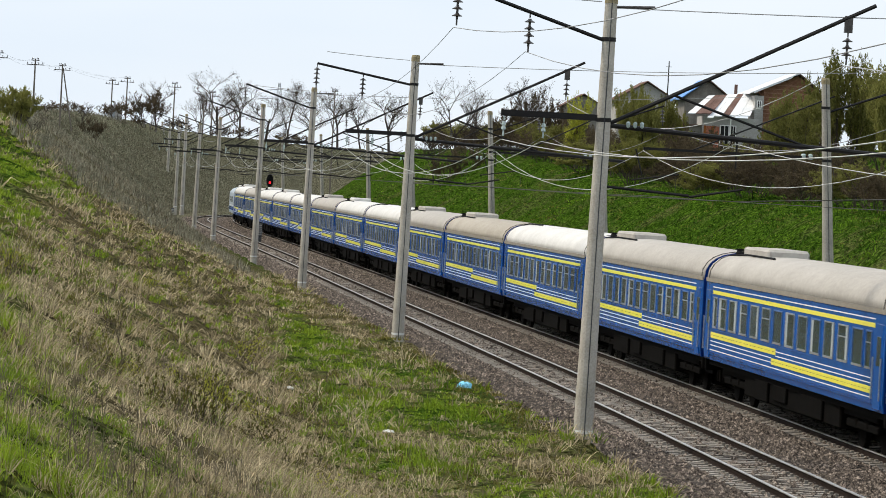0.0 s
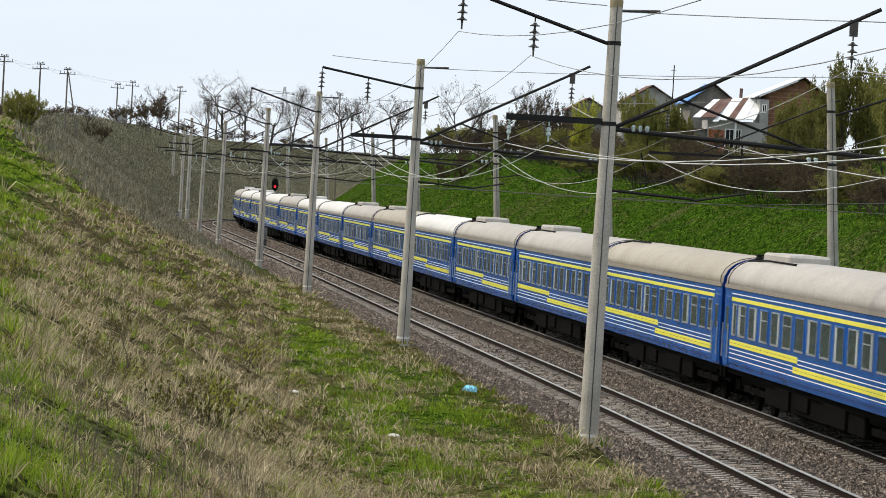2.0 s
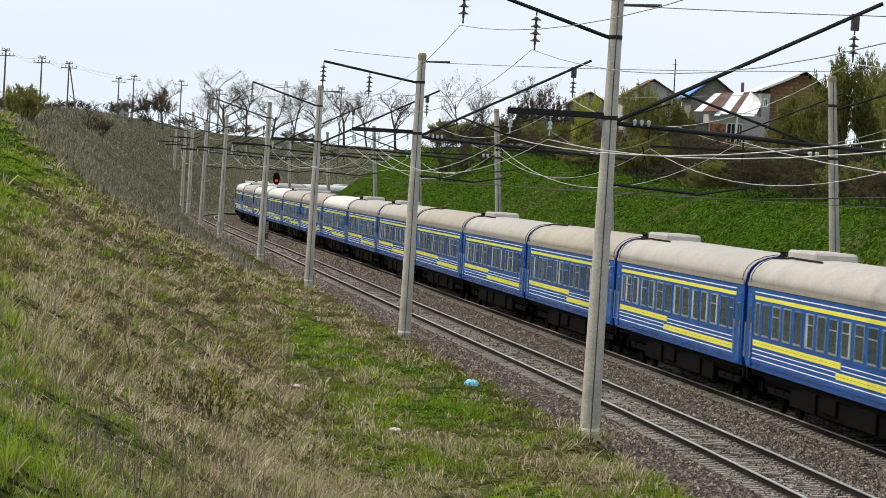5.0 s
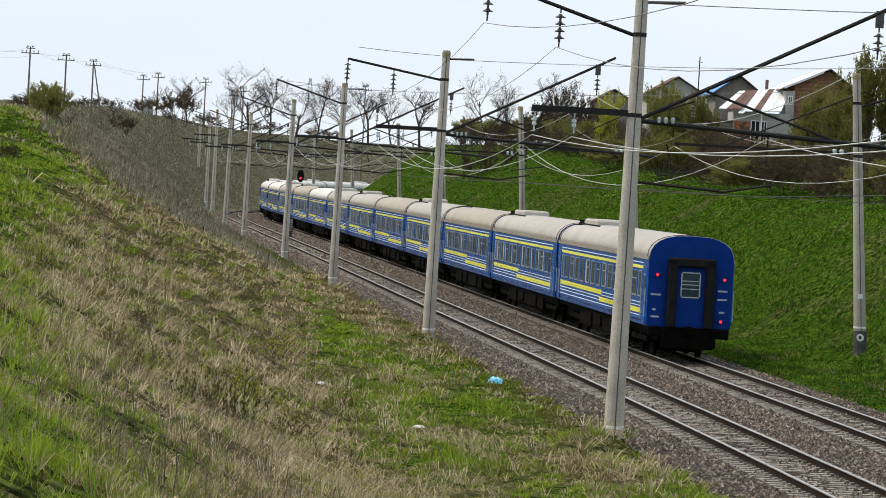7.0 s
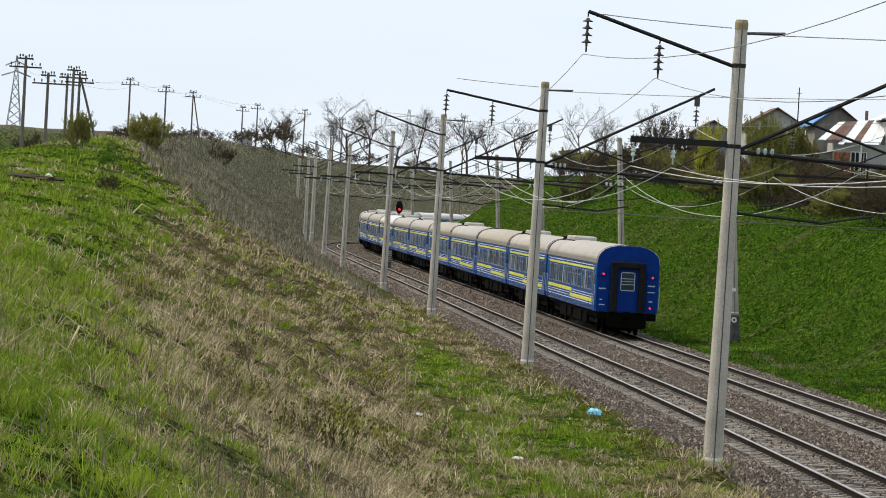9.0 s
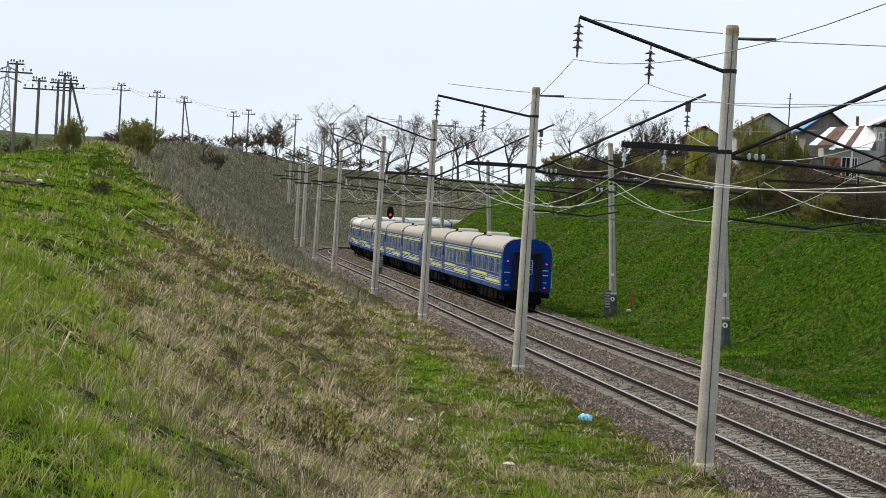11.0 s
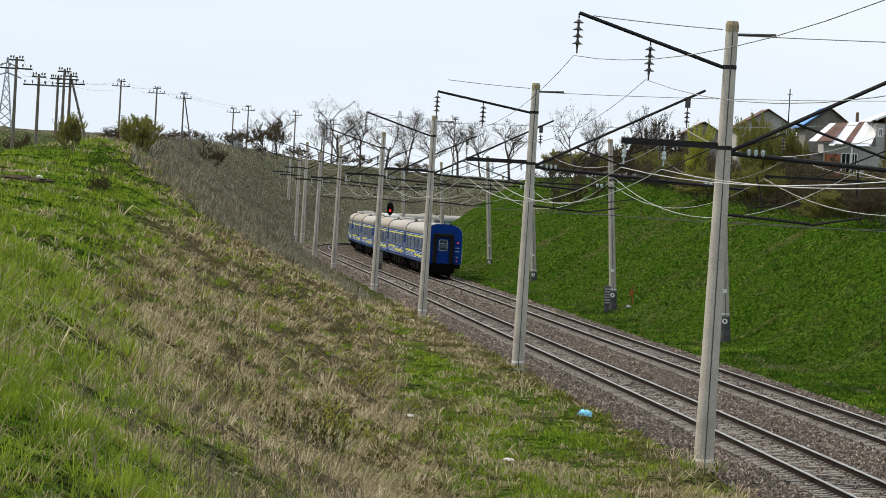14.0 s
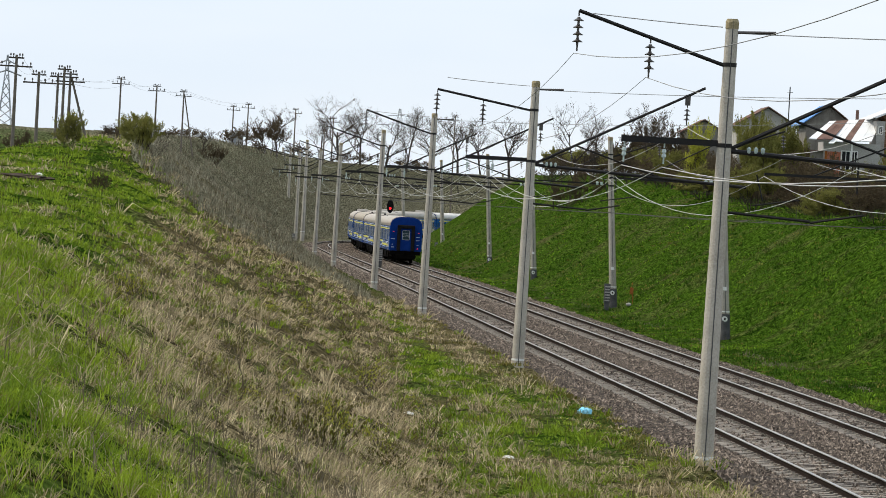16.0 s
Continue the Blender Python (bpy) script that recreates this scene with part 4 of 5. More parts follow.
def right_kit(t, h, reach):
    """Brackets of a mast on the hill side; -x to the tracks."""
    bm = bmesh.new()
    box(bm, -reach, -0.1, -0.05, 0.05, 7.44, 7.535)
    arm = part("bracket_beam", bm, "black_steel", t)
    for k in range(2):
        bm = bmesh.new()
        lathe(bm, [(0.05, -0.12), (0.09, -0.1), (0.09, 0.06), (0.05, 0.1)], 9, (-0.9 - k * 0.26, 0, 7.52))
        part("line_insulator", bm, "insul_glass", arm)
    bm = bmesh.new()
    tube(bm, [(-0.1, 0, h - 0.6), (-reach * 0.75, 0, 7.5)], 0.03, sides=5)
    part("stay", bm, "black_steel", arm)
    bm = bmesh.new()
    tube(bm, [(0.1, 0, h - 1.2), (3.2, 0, h - 0.1)], 0.045, sides=6)
    arm = part("feeder_arm", bm, "black_steel", t)
    bm = bmesh.new()
    insulator_string(bm, (3.1, 0, h - 0.15))
    part("insulator_string", bm, "insul", arm)
    bm = bmesh.new()
    tube(bm, [(-reach, 0, 7.45), (-reach + 0.2, 0, 6.5)], 0.03, sides=5)
    tube(bm, [(-reach - 0.2, 0, 6.3), (-reach + 1.6, 0, 6.6)], 0.03, sides=5)
    part("steady_arm", bm, "black_steel", arm)


LEFT = [(-76, -6.0), (-12.2, -8.07), (36.3, -8.14), (93.5, -7.95), (146.5, -7.75), (216, -7.5), (262, -7.4)]
RIGHT = [(-16, 7.4), (31, 7.15), (78, 6.05), (121, 5.6), (174, 5.95), (224, 7.0), (290, 7.6), (345, 5.0), (385, 5.0), (425, 5.0)]
MAST_H = 10.75
RISE = [1.13, 1.13, 0.62, 1.13, 1.13, 1.13, 1.13]     # of the feeder arms
TOPS = {}


def build_masts():
    for k, (s, off) in enumerate(LEFT):
        at = line_pose(s, off, 0.0 if k else 1.0)
        t = thing("catenary_mast", "grey spun concrete railway mast with black brackets", "mast", at, group="masts of the overhead line")
        mast_parts(t, MAST_H, "concrete")
        left_kit(t, MAST_H, rise=RISE[k])
        lean(t, 0.010, 3.2)
    # masts that carry straight on beyond the bend
    for d, x, top in ((402, -15.9, 10.4), (448, -18.6, 9.5), (500, -22.1, 9.9), (552, -25.6, 10.4)):
        t = thing("catenary_mast", "distant grey concrete mast with black brackets", "mast", pose(x, d, top - MAST_H, 0, 0, 4.3), group="masts of the overhead line")
        mast_parts(t, MAST_H, "concrete")
        left_kit(t, MAST_H, 5.0, False)
    for k, (s, off) in enumerate(RIGHT):
        p = on_line(s, off, 0)
        base = 0.2
        t = thing("catenary_mast", "weathered concrete railway mast at the foot of the green bank", "mast", line_pose(s, off, base), group="masts of the overhead line")
        h = 10.4
        mast_parts(t, h, "concrete_old")
        bm = bmesh.new()
        lathe(bm, [(0.256, -0.6), (0.246, 0.95), (0.240, 0.96)], 18)
        part("foot_coat", bm, "mast_foot", t, "dark coated foot")
        bm = bmesh.new()
        lathe(bm, [(0.244, 1.05), (0.244, 1.12)], 18)
        part("upper_band", bm, "chalk", t)
        bm = bmesh.new()
        lathe(bm, [(0.14, 0.0), (0.14, 0.02)], 12)
        bmesh.ops.transform(bm, matrix=Matrix.Translation((-0.05, -0.25, 0.72)) @ Euler((radians(90), 0, 0)).to_matrix().to_4x4(), verts=bm.verts)
        plate = part("number_plate", bm, "chalk", t, "round white plate with a dark bar")
        bm = bmesh.new()
        box(bm, -0.09, -0.01, -0.28, -0.265, 0.66, 0.78)
        part("plate_bar", bm, "rubber", plate)
        bm = bmesh.new()
        box(bm, -0.11, 0.07, -0.245, -0.225, 2.15, 2.33)
        part("white_plate", bm, "chalk", t, "small square white plate")
        right_kit(t, h, min(off, 8))
        lean(t, -0.072, 3.5, ("bracket_beam",))


build_masts()


# ---------------------------------------------------------------- wires
def wire(name, a, b, sag, r, material, label, n=14):
    a, b = Vector(a), Vector(b)
    bm = bmesh.new()
    pts = []
    for i in range(n + 1):
        f = i / n
        p = a.lerp(b, f)
        p.z -= sag * 4 * f * (1 - f)
        pts.append(p)
    tube(bm, pts, r, sides=4)
    ob = new(name, mesh_of(name, bm, material))
    return tagged(ob, label, "wire", group="overhead wires")


def build_wires():
    def at_left(i, x, z):
        s, off = LEFT[i]
        return line_pose(s, off, 0.0 if i else 1.0) @ Vector((x, 0, z))

    def at_right(i, x, z):
        s, off = RIGHT[i]
        return line_pose(s, off, 0.2) @ Vector((x, 0, z))
    h = MAST_H
    for i in range(len(LEFT) - 1):
        far = 1 if i < 4 else 0.8
        wire("feeder_wire", at_left(i, -3.72, h - 2.11 + RISE[i]), at_left(i + 1, -3.72, h - 2.11 + RISE[i + 1]), 1.0 if i else 1.2, 0.009, "wire_grey", "thin grey feeder wire between masts")
        wire("feeder_wire", at_left(i, -1.95, h - 2.05 + RISE[i] * 0.52), at_left(i + 1, -1.95, h - 2.05 + RISE[i + 1] * 0.52), 1.0 if i else 1.6, 0.009, "wire_grey", "thin grey feeder wire between masts")
        for x in (-2.42, -1.45):
            wire("feeder_wire", at_left(i, x, h - 3.6), at_left(i + 1, x, h - 3.6), 0.9, 0.0105, "wire", "pale aluminium feeder wire sagging between masts")
        wire("feeder_wire", at_left(i, 5.85, h - 1.35), at_left(i + 1, 5.85, h - 1.35), 1.3, 0.0105, "wire", "pale aluminium feeder wire sagging between masts")
        wire("messenger_wire", at_left(i, 3.3, h - 3.4), at_left(i + 1, 3.3, h - 3.4), 1.3, 0.0105, "wire", "pale messenger wire over the near track")
        wire("contact_wire", at_left(i, 3.3, 5.95), at_left(i + 1, 3.3, 5.95), 0.03, 0.010, "wire_dark", "dark copper contact wire over the track")
        a, b = at_left(i, 3.3, h - 3.4), at_left(i + 1, 3.3, h - 3.4)
        c, d = at_left(i, 3.3, 5.95), at_left(i + 1, 3.3, 5.95)
        for k in range(1, 6):
            f = k / 6
            p = a.lerp(b, f)
            p.z -= 1.3 * 4 * f * (1 - f)
            wire("dropper_wire", p, c.lerp(d, f), 0.0, 0.006, "wire_dark", "thin dropper between messenger and contact wire", 1)
    for i in range(len(RIGHT) - 1):
        ra, rb = min(RIGHT[i][1], 8), min(RIGHT[i + 1][1], 8)
        wire("messenger_wire", at_right(i, -ra, 7.4), at_right(i + 1, -rb, 7.4), 1.2, 0.0105, "wire", "pale messenger wire over the far track")
        wire("contact_wire", at_right(i, -ra, 5.75), at_right(i + 1, -rb, 5.75), 0.03, 0.010, "wire_dark", "dark copper contact wire over the track")
        wire("feeder_wire", at_right(i, 3.1, 9.2), at_right(i + 1, 3.1, 9.2), 1.2, 0.014, "wire_grey", "thin grey feeder wire between masts")
    # cross wires at the mast tops
    for i in (1, 2, 3):
        a = at_left(i, 0.15, h - 0.28)
        wire("cross_wire", a, at_left(i, 24, h + 0.9), 0.25, 0.012, "wire_grey", "thin grey span wire from a mast top")
        wire("cross_wire", at_left(i, -0.15, h - 0.15), at_left(i, -3.3, h + 0.0), 0.02, 0.012, "wire_grey", "thin grey span wire from a mast top")
        wire("strain_insulator", at_left(i, 0.2, h - 0.26), at_left(i, 1.15, h - 0.22), 0.0, 0.035, "insul", "dark strain insulator at a mast top", 4)


build_wires()


# ---------------------------------------------------------------- lineside things
def build_signal():
    t = thing("railway_signal", "black colour-light railway signal showing red on a slim post", "signal", pose(-6.2, 420, -1.95, 0, 0, 3))
    bm = bmesh.new()
    lathe(bm, [(0.09, -0.6), (0.08, 5.1)], 10)
    part("post", bm, "steel", t)
    bm = bmesh.new()
    loft(bm, [[(0.42 * math.cos(a), y, 5.1 + 0.8 * math.sin(a)) for a in [math.tau * k / 16 for k in range(16)]] for y in (-0.14, 0.12)])
    board = part("signal_head", bm, "rubber", t)
    for k, z in enumerate((5.45, 4.85)):
        bm = bmesh.new()
        lathe(bm, [(0.17, 0.0), (0.17, 0.3), (0.15, 0.3), (0.15, 0.02)], 12)
        bmesh.ops.transform(bm, matrix=Matrix.Translation((0, -0.13, z)) @ Euler((radians(90), 0, 0)).to_matrix().to_4x4(), verts=bm.verts)
        part("lamp_hood", bm, "rubber", board)
        bm = bmesh.new()
        lathe(bm, [(0.15, 0.0), (0.11, 0.04), (0.04, 0.06)], 12)
        bmesh.ops.transform(bm, matrix=Matrix.Translation((0, -0.15, z)) @ Euler((radians(90), 0, 0)).to_matrix().to_4x4(), verts=bm.verts)
        part("lens", bm, M["tail"] if k else "dark_open", board, "glowing red lens" if k else "dark unlit lens")
    for k in range(6):
        bm = bmesh.new()
        box(bm, -0.22, 0.22, -0.02, 0.02, 0.5 + k * 0.3, 0.54 + k * 0.3)
        part("ladder_rung", bm, "steel", t)


build_signal()


def relay_cabinet(m):
    t = thing("relay_cabinet", "small grey louvred trackside relay cabinet", "cabinet", m, group="relay cabinets beside the masts")
    bm = bmesh.new()
    box(bm, -0.18, 0.18, -0.15, 0.15, 0.15, 1.35, 0.02)
    body = part("body", bm, "mast_foot", t)
    for k in range(6):
        bm = bmesh.new()
        box(bm, -0.15, 0.15, -0.18, -0.15, 0.28 + k * 0.17, 0.36 + k * 0.17)
        part("slat", bm, "plaster", body)
    bm = bmesh.new()
    box(bm, -0.14, 0.14, -0.12, 0.12, -0.5, 0.15)
    part("foot", bm, "mast_foot", t)


for s, off in ((119, 5.2), (216, -3.35), (289, 7.0), (300, -8.6)):
    relay_cabinet(line_pose(s, off, 0.15))


def build_marker():
    x, y = 12.0, 213.5
    t = thing("marker_post", "bent rusty orange marker post beside a white stone", "post", pose(x, y, gz(x, y) - 0.1))
    bm = bmesh.new()
    tube(bm, [(0, 0, -0.2), (0.05, 0, 0.5), (-0.08, 0, 1.0), (-0.02, 0, 1.45)], 0.045, 0.03, 6)
    part("post", bm, "rust", t)
    bm = bmesh.new()
    box(bm, -0.16, 0.06, -0.03, 0.03, 0.75, 1.15, 0.01)
    part("sign_plate", bm, "rust", t)
    bm = bmesh.new()
    bmesh.ops.create_icosphere(bm, subdivisions=2, radius=0.15, matrix=Matrix.Translation((-0.2, -0.1, 0.1)) @ Matrix.Diagonal((1.2, 0.8, 0.8, 1)))
    part("foot_stone", bm, "plaster", t)


build_marker()


def telegraph_pole(x, y, h, arms=((0.0, 0.5), (0.55, 1.05)), strut=0.0, base=None, turn=0.0, material="wood_pole"):
    z = (gz(x, y) if base is None else base) - 0.3
    t = thing("telegraph_pole", "slim grey wooden telegraph pole with two crossarms", "pole", pose(x, y, z, 0, 0, turn), group="telegraph poles on the hill")
    bm = bmesh.new()
    lathe(bm, [(0.13, 0.0), (0.085, h)], 8)
    part("shaft", bm, material, t)
    for dz, w in arms:
        bm = bmesh.new()
        box(bm, -w, w, -0.05, 0.05, h - 0.2 - dz - 0.05, h - 0.2 - dz + 0.05)
        arm = part("crossarm", bm, "bark", t)
        for x2 in (-w + 0.12, -w * 0.4, w * 0.4, w - 0.12):
            bm = bmesh.new()
            lathe(bm, [(0.02, 0), (0.02, 0.1), (0.06, 0.12), (0.05, 0.24), (0.02, 0.27)], 7, (x2, 0, h - 0.2 - dz + 0.04))
            part("pin_insulator", bm, "insul", arm)
    if strut:
        bm = bmesh.new()
        tube(bm, [(strut, 0, 0.2), (0.1, 0, h - 0.5)], 0.10, 0.08, 7)
        part("strut", bm, material, t)
    return z + h


POLES = [(-28.1, 226, 13.26, 0), (-27.65, 235, 12.46, 0), (-29.15, 260, 13.0, 0), (-27.6, 250, 13.3, 0), (-27.2, 250.5, 13.0, 1.7), (-37.6, 400, 16.44, 0),
         (-35.95, 430, 16.5, 0), (-34.1, 450, 16.44, 1.6), (-33.1, 540, 16.5, 0), (-30.8, 540, 16.95, 0), (-24.3, 560, 16.9, 0), (-18.8, 540, 14.8, 0), (-17.5, 540, 15.5, 0), (1.32, 520, 16.4, 0)]
for x, y, top, strut in POLES:
    g = gz(x, y)
    telegraph_pole(x, y, top - g + 0.3, strut=strut, turn=random.uniform(-14, 14))
for (a, b) in ((0, 1), (1, 2), (2, 5), (5, 6), (6, 7), (7, 9)):
    for dx, dz in ((-0.38, -0.1), (0.38, -0.1), (0.93, -0.65)):
        p, q = POLES[a], POLES[b]
        wire("telegraph_wire", (p[0] + dx, p[1], p[2] + dz), (q[0] + dx, q[1], q[2] + dz), 0.5, 0.008, "wire_grey", "thin grey telegraph wire on the hill", 8)


def lattice_tower(x, y, top, w):
    g = gz(x, y)
    h = top - g
    t = thing("lattice_pylon", "distant grey steel lattice power pylon", "pylon", pose(x, y, g, 0, 0, 12), group="power pylons")
    hw = lambda z: w * (1 - z / h) ** 1.2 + w * 0.08
    for sx, sy in ((-1, -1), (1, -1), (1, 1), (-1, 1)):
        bm = bmesh.new()
        tube(bm, [(sx * hw(z), sy * hw(z), z) for z in [h * k / 8 for k in range(9)]], 0.06, sides=4)
        part("leg", bm, "steel", t)
    for k in range(8):
        a, b = h * k / 8, h * (k + 1) / 8
        for sy in (-1, 1):
            for sx in (-1, 1):
                bm = bmesh.new()
                tube(bm, [(-sx * hw(a), sy * hw(a), a), (sx * hw(b), sy * hw(b), b)], 0.035, sides=3)
                part("brace", bm, "steel", t)
    for z, s2 in ((h * 0.72, 2.2), (h * 0.86, 1.7)):
        bm = bmesh.new()
        tube(bm, [(-w * s2, 0, z), (0, 0, z + 0.6), (w * s2, 0, z)], 0.09, sides=4)
        part("crossarm", bm, "steel", t)


lattice_tower(-53.3, 420, 18.9, 0.8)
lattice_tower(-12.1, 900, 24.6, 2.6)


def build_kiosk():
    x, y = -32.5, 540
    t = thing("transformer_kiosk", "pale grey metal transformer kiosk on the hill", "kiosk", pose(x, y, gz(x, y) - 0.2, 0, 0, 8))
    bm = bmesh.new()
    box(bm, -1.0, 1.0, -0.8, 0.8, 0, 2.3, 0.03)
    part("body", bm, "plaster", t)
    bm = bmesh.new()
    box(bm, -1.1, 1.1, -0.9, 0.9, 2.3, 2.45, 0.03)
    part("roof", bm, "tin", t)
    bm = bmesh.new()
    box(bm, -0.8, 0.0, -0.83, -0.8, 0.2, 2.0)
    part("door", bm, "steel", t)


build_kiosk()


# ---------------------------------------------------------------- houses on the rise
def gable_roof(bm, x0, x1, y0, y1, z0, ridge, over=0.4, thick=0.1):
    xm = (x0 + x1) / 2
    for sx, xa in ((-1, x0), (1, x1)):
        e = xa + sx * over
        ze = z0 - (ridge - z0) * over / (xm - x0)
        loft(bm, [[(e, y, ze), (xm, y, ridge), (xm, y, ridge + thick), (e, y, ze + thick)] for y in (y0 - over, y1 + over)])


def wall_block(bm, x0, x1, y0, y1, z0, z1, ridge=None):
    xm = (x0 + x1) / 2
    sec = [(x0, z0), (x1, z0), (x1, z1)] + ([(xm, ridge)] if ridge else []) + [(x0, z1)]
    loft(bm, [[(x, y, z) for x, z in sec] for y in (y0, y1)])
    bmesh.ops.recalc_face_normals(bm, faces=bm.faces)


def add_window(t, x0, x1, y, z0, z1, ma="dark_open", frame_ma="chalk"):
    bm = bmesh.new()
    box(bm, x0, x1, y - 0.05, y + 0.05, z0, z1)
    w = part("window", bm, ma, t)
    bm = bmesh.new()
    for a, b, c, d in ((x0 - 0.08, x0, z0, z1), (x1, x1 + 0.08, z0, z1), (x0 - 0.08, x1 + 0.08, z1, z1 + 0.08), (x0 - 0.08, x1 + 0.08, z0 - 0.08, z0), ((x0 + x1) / 2 - 0.03, (x0 + x1) / 2 + 0.03, z0, z1)):
        box(bm, a, b, y - 0.08, y + 0.04, c, d)
    part("window_frame", bm, frame_ma, w)


def build_houses():
    g = 7.5
    t = thing("brick_house", "red-brown brick house with a patched white and rusty sheet roof", "house", pose(0, 0, 0))
    bm = bmesh.new()
    loft(bm, [[(x, y, z) for x, z in ((37.8, g), (42.3, g), (42.3, 14.55), (40.75, 15.68), (37.8, 14.38))] for y in (300, 309)])
    bmesh.ops.recalc_face_normals(bm, faces=bm.faces)
    part("wall", bm, "brick", t)
    for k in range(46):          # courses that stand a little proud of the gable wall
        z = 9.6 + k * 0.12
        xr = 42.3 if z < 14.5 else 42.3 - (z - 14.5) * 1.37
        xl = 37.8 if z < 14.3 else 37.8 + (z - 14.3) * 2.25
        bm = bmesh.new()
        box(bm, xl + 0.02, xr - 0.02, 299.965, 300.0, z, z + 0.085)
        part("brick_course", bm, "brick_pale" if k % 3 == 1 else "brick", t)
    for xa, za, xb, zb in ((36.55, 13.92, 40.75, 15.84), (40.75, 15.84, 42.75, 14.38)):
        bm = bmesh.new()
        loft(bm, [[(xa, y, za), (xb, y, zb), (xb, y, zb + 0.1), (xa, y, za + 0.1)] for y in (299.4, 309.4)])
        part("roof", bm, "tin" if xa < 40 else "tile_roof", t)
    bm = bmesh.new()
    loft(bm, [[(36.9, y, 13.98), (40.2, y, 15.49), (40.2, y, 15.66), (36.9, y, 14.15)] for y in (299.34, 299.395)])
    part("verge_board", bm, "tin", t, "pale sheet metal verge")
    bm = bmesh.new()
    wall_block(bm, 37.05, 37.8, 299.6, 304, g, 13.8)
    part("side_wall", bm, "plaster", t)
    add_window(t, 37.3, 37.55, 299.6, 12.7, 13.3)
    # lean-to with a roof of white and rusty sheets
    strips = ((31.3, 31.99, "tin", 0.0), (31.99, 32.5, "tile_roof", 0.0), (32.5, 33.26, "tile_roof", 0.05), (33.26, 33.75, "tin", -0.3), (33.75, 34.35, "tin", -0.12),
              (34.35, 34.95, "tile_roof", 0.04), (34.95, 35.85, "tin", 0.0), (35.85, 36.7, "tin", 0.03))
    for xa, xb, ma, drop in strips:
        bm = bmesh.new()
        ends = []
        for xq in (xa + 0.012, xb - 0.012):
            f = (xq - 31.3) / 5.4
            xt, zt = 33.4 + f * 4.6, 13.58 + f * 0.5
            xo, zo = xq * 0.993 + drop * 0.9, 11.88 + drop
            ends.append([(xo, 297.8 + drop, zo), (xt, 303.5, zt), (xt, 303.5, zt + 0.07), (xo, 297.8 + drop, zo + 0.07)])
        loft(bm, ends)
        part("roof_sheet", bm, ma, t)
    bm = bmesh.new()
    wall_block(bm, 32.5, 37.4, 298.6, 303.2, g, 11.75)
    part("lean_to_wall", bm, "plaster", t)
    for k in range(6):
        bm = bmesh.new()
        box(bm, 32.62 + k * 0.225, 32.83 + k * 0.225, 298.5, 298.58, 8.7, 10.95 - 0.03 * (k % 2))
        part("door_board", bm, "red_door" if k % 3 else "rust", t)
    add_window(t, 34.1, 34.75, 298.55, 8.8, 11.0)
    add_window(t, 34.98, 35.35, 298.55, 8.8, 11.0)
    bm = bmesh.new()
    box(bm, 34.8, 34.92, 298.0, 298.12, 8.0, 11.7)
    part("porch_post", bm, "chalk", t)
    bm = bmesh.new()
    box(bm, 35.7, 35.95, 303.6, 303.9, 13.6, 14.75, 0.02)
    part("chimney", bm, "tile_roof", t)

    t = thing("wooden_house", "grey plank house with a blue sheet roof", "house", pose(0.65, 0, 0.1))
    bm = bmesh.new()
    wall_block(bm, 31.6, 35.6, 312, 320, g, 13.6, 15.1)
    part("wall", bm, "planks", t)
    for k in range(18):
        bm = bmesh.new()
        zt = 13.6 + 1.5 * (1 - abs((31.7 + k * 0.22) - 33.6) / 2.0) - 0.1
        box(bm, 31.62 + k * 0.22, 31.82 + k * 0.22, 311.94, 312.0, g, zt)
        part("plank", bm, "planks", t)
    bm = bmesh.new()
    loft(bm, [[(31.1, y, 13.25), (33.6, y, 15.15), (33.6, y, 15.25), (31.1, y, 13.35)] for y in (311.4, 320.4)])
    part("roof", bm, "blue_roof", t)
    bm = bmesh.new()
    loft(bm, [[(33.6, y, 15.15), (36.1, y, 13.25), (36.1, y, 13.35), (33.6, y, 15.25)] for y in (311.4, 320.4)])
    part("roof", bm, "tile_roof", t)

    t = thing("shed", "low grey plank shed beside the brick house", "shed", pose(0, 0, 0))
    bm = bmesh.new()
    wall_block(bm, 30.8, 33.4, 299, 303, g, 10.9)
    part("wall", bm, "planks", t)
    bm = bmesh.new()
    box(bm, 30.6, 33.6, 298.7, 303.3, 10.9, 11.0)
    part("roof", bm, "tile_roof", t)

    t = thing("plastered_house", "pale plastered house with a grey gable roof", "house", pose(0, 0, 0))
    bm = bmesh.new()
    wall_block(bm, 28.6, 34.2, 340, 348, g, 13.8, 15.4)
    part("wall", bm, "plaster", t)
    bm = bmesh.new()
    gable_roof(bm, 28.6, 34.2, 340, 348, 13.8, 15.5, 0.4)
    part("roof", bm, "tile_roof", t)
    add_window(t, 31.0, 31.9, 340, 12.2, 13.4)

    t = thing("garden_house", "low dark house with a brown roof behind bushes", "house", pose(0, 0, 0))
    bm = bmesh.new()
    wall_block(bm, 22.6, 26.4, 330, 336, g, 12.6, 13.6)
    part("wall", bm, "planks", t)
    bm = bmesh.new()
    gable_roof(bm, 22.6, 26.4, 330, 336, 12.6, 13.7, 0.3)
    part("roof", bm, "tile_roof", t)
    # bare pole beside the houses
    t = thing("antenna_pole", "thin dark steel antenna pole beside the houses", "pole", pose(30.25, 308, g - 0.3))
    bm = bmesh.new()
    lathe(bm, [(0.06, 0), (0.05, 9.4)], 7)
    part("shaft", bm, "black_steel", t)
    bm = bmesh.new()
    tube(bm, [(-0.25, 0, 8.9), (0.25, 0, 8.9)], 0.02, sides=4)
    part("crossbar", bm, "black_steel", t)


build_houses()


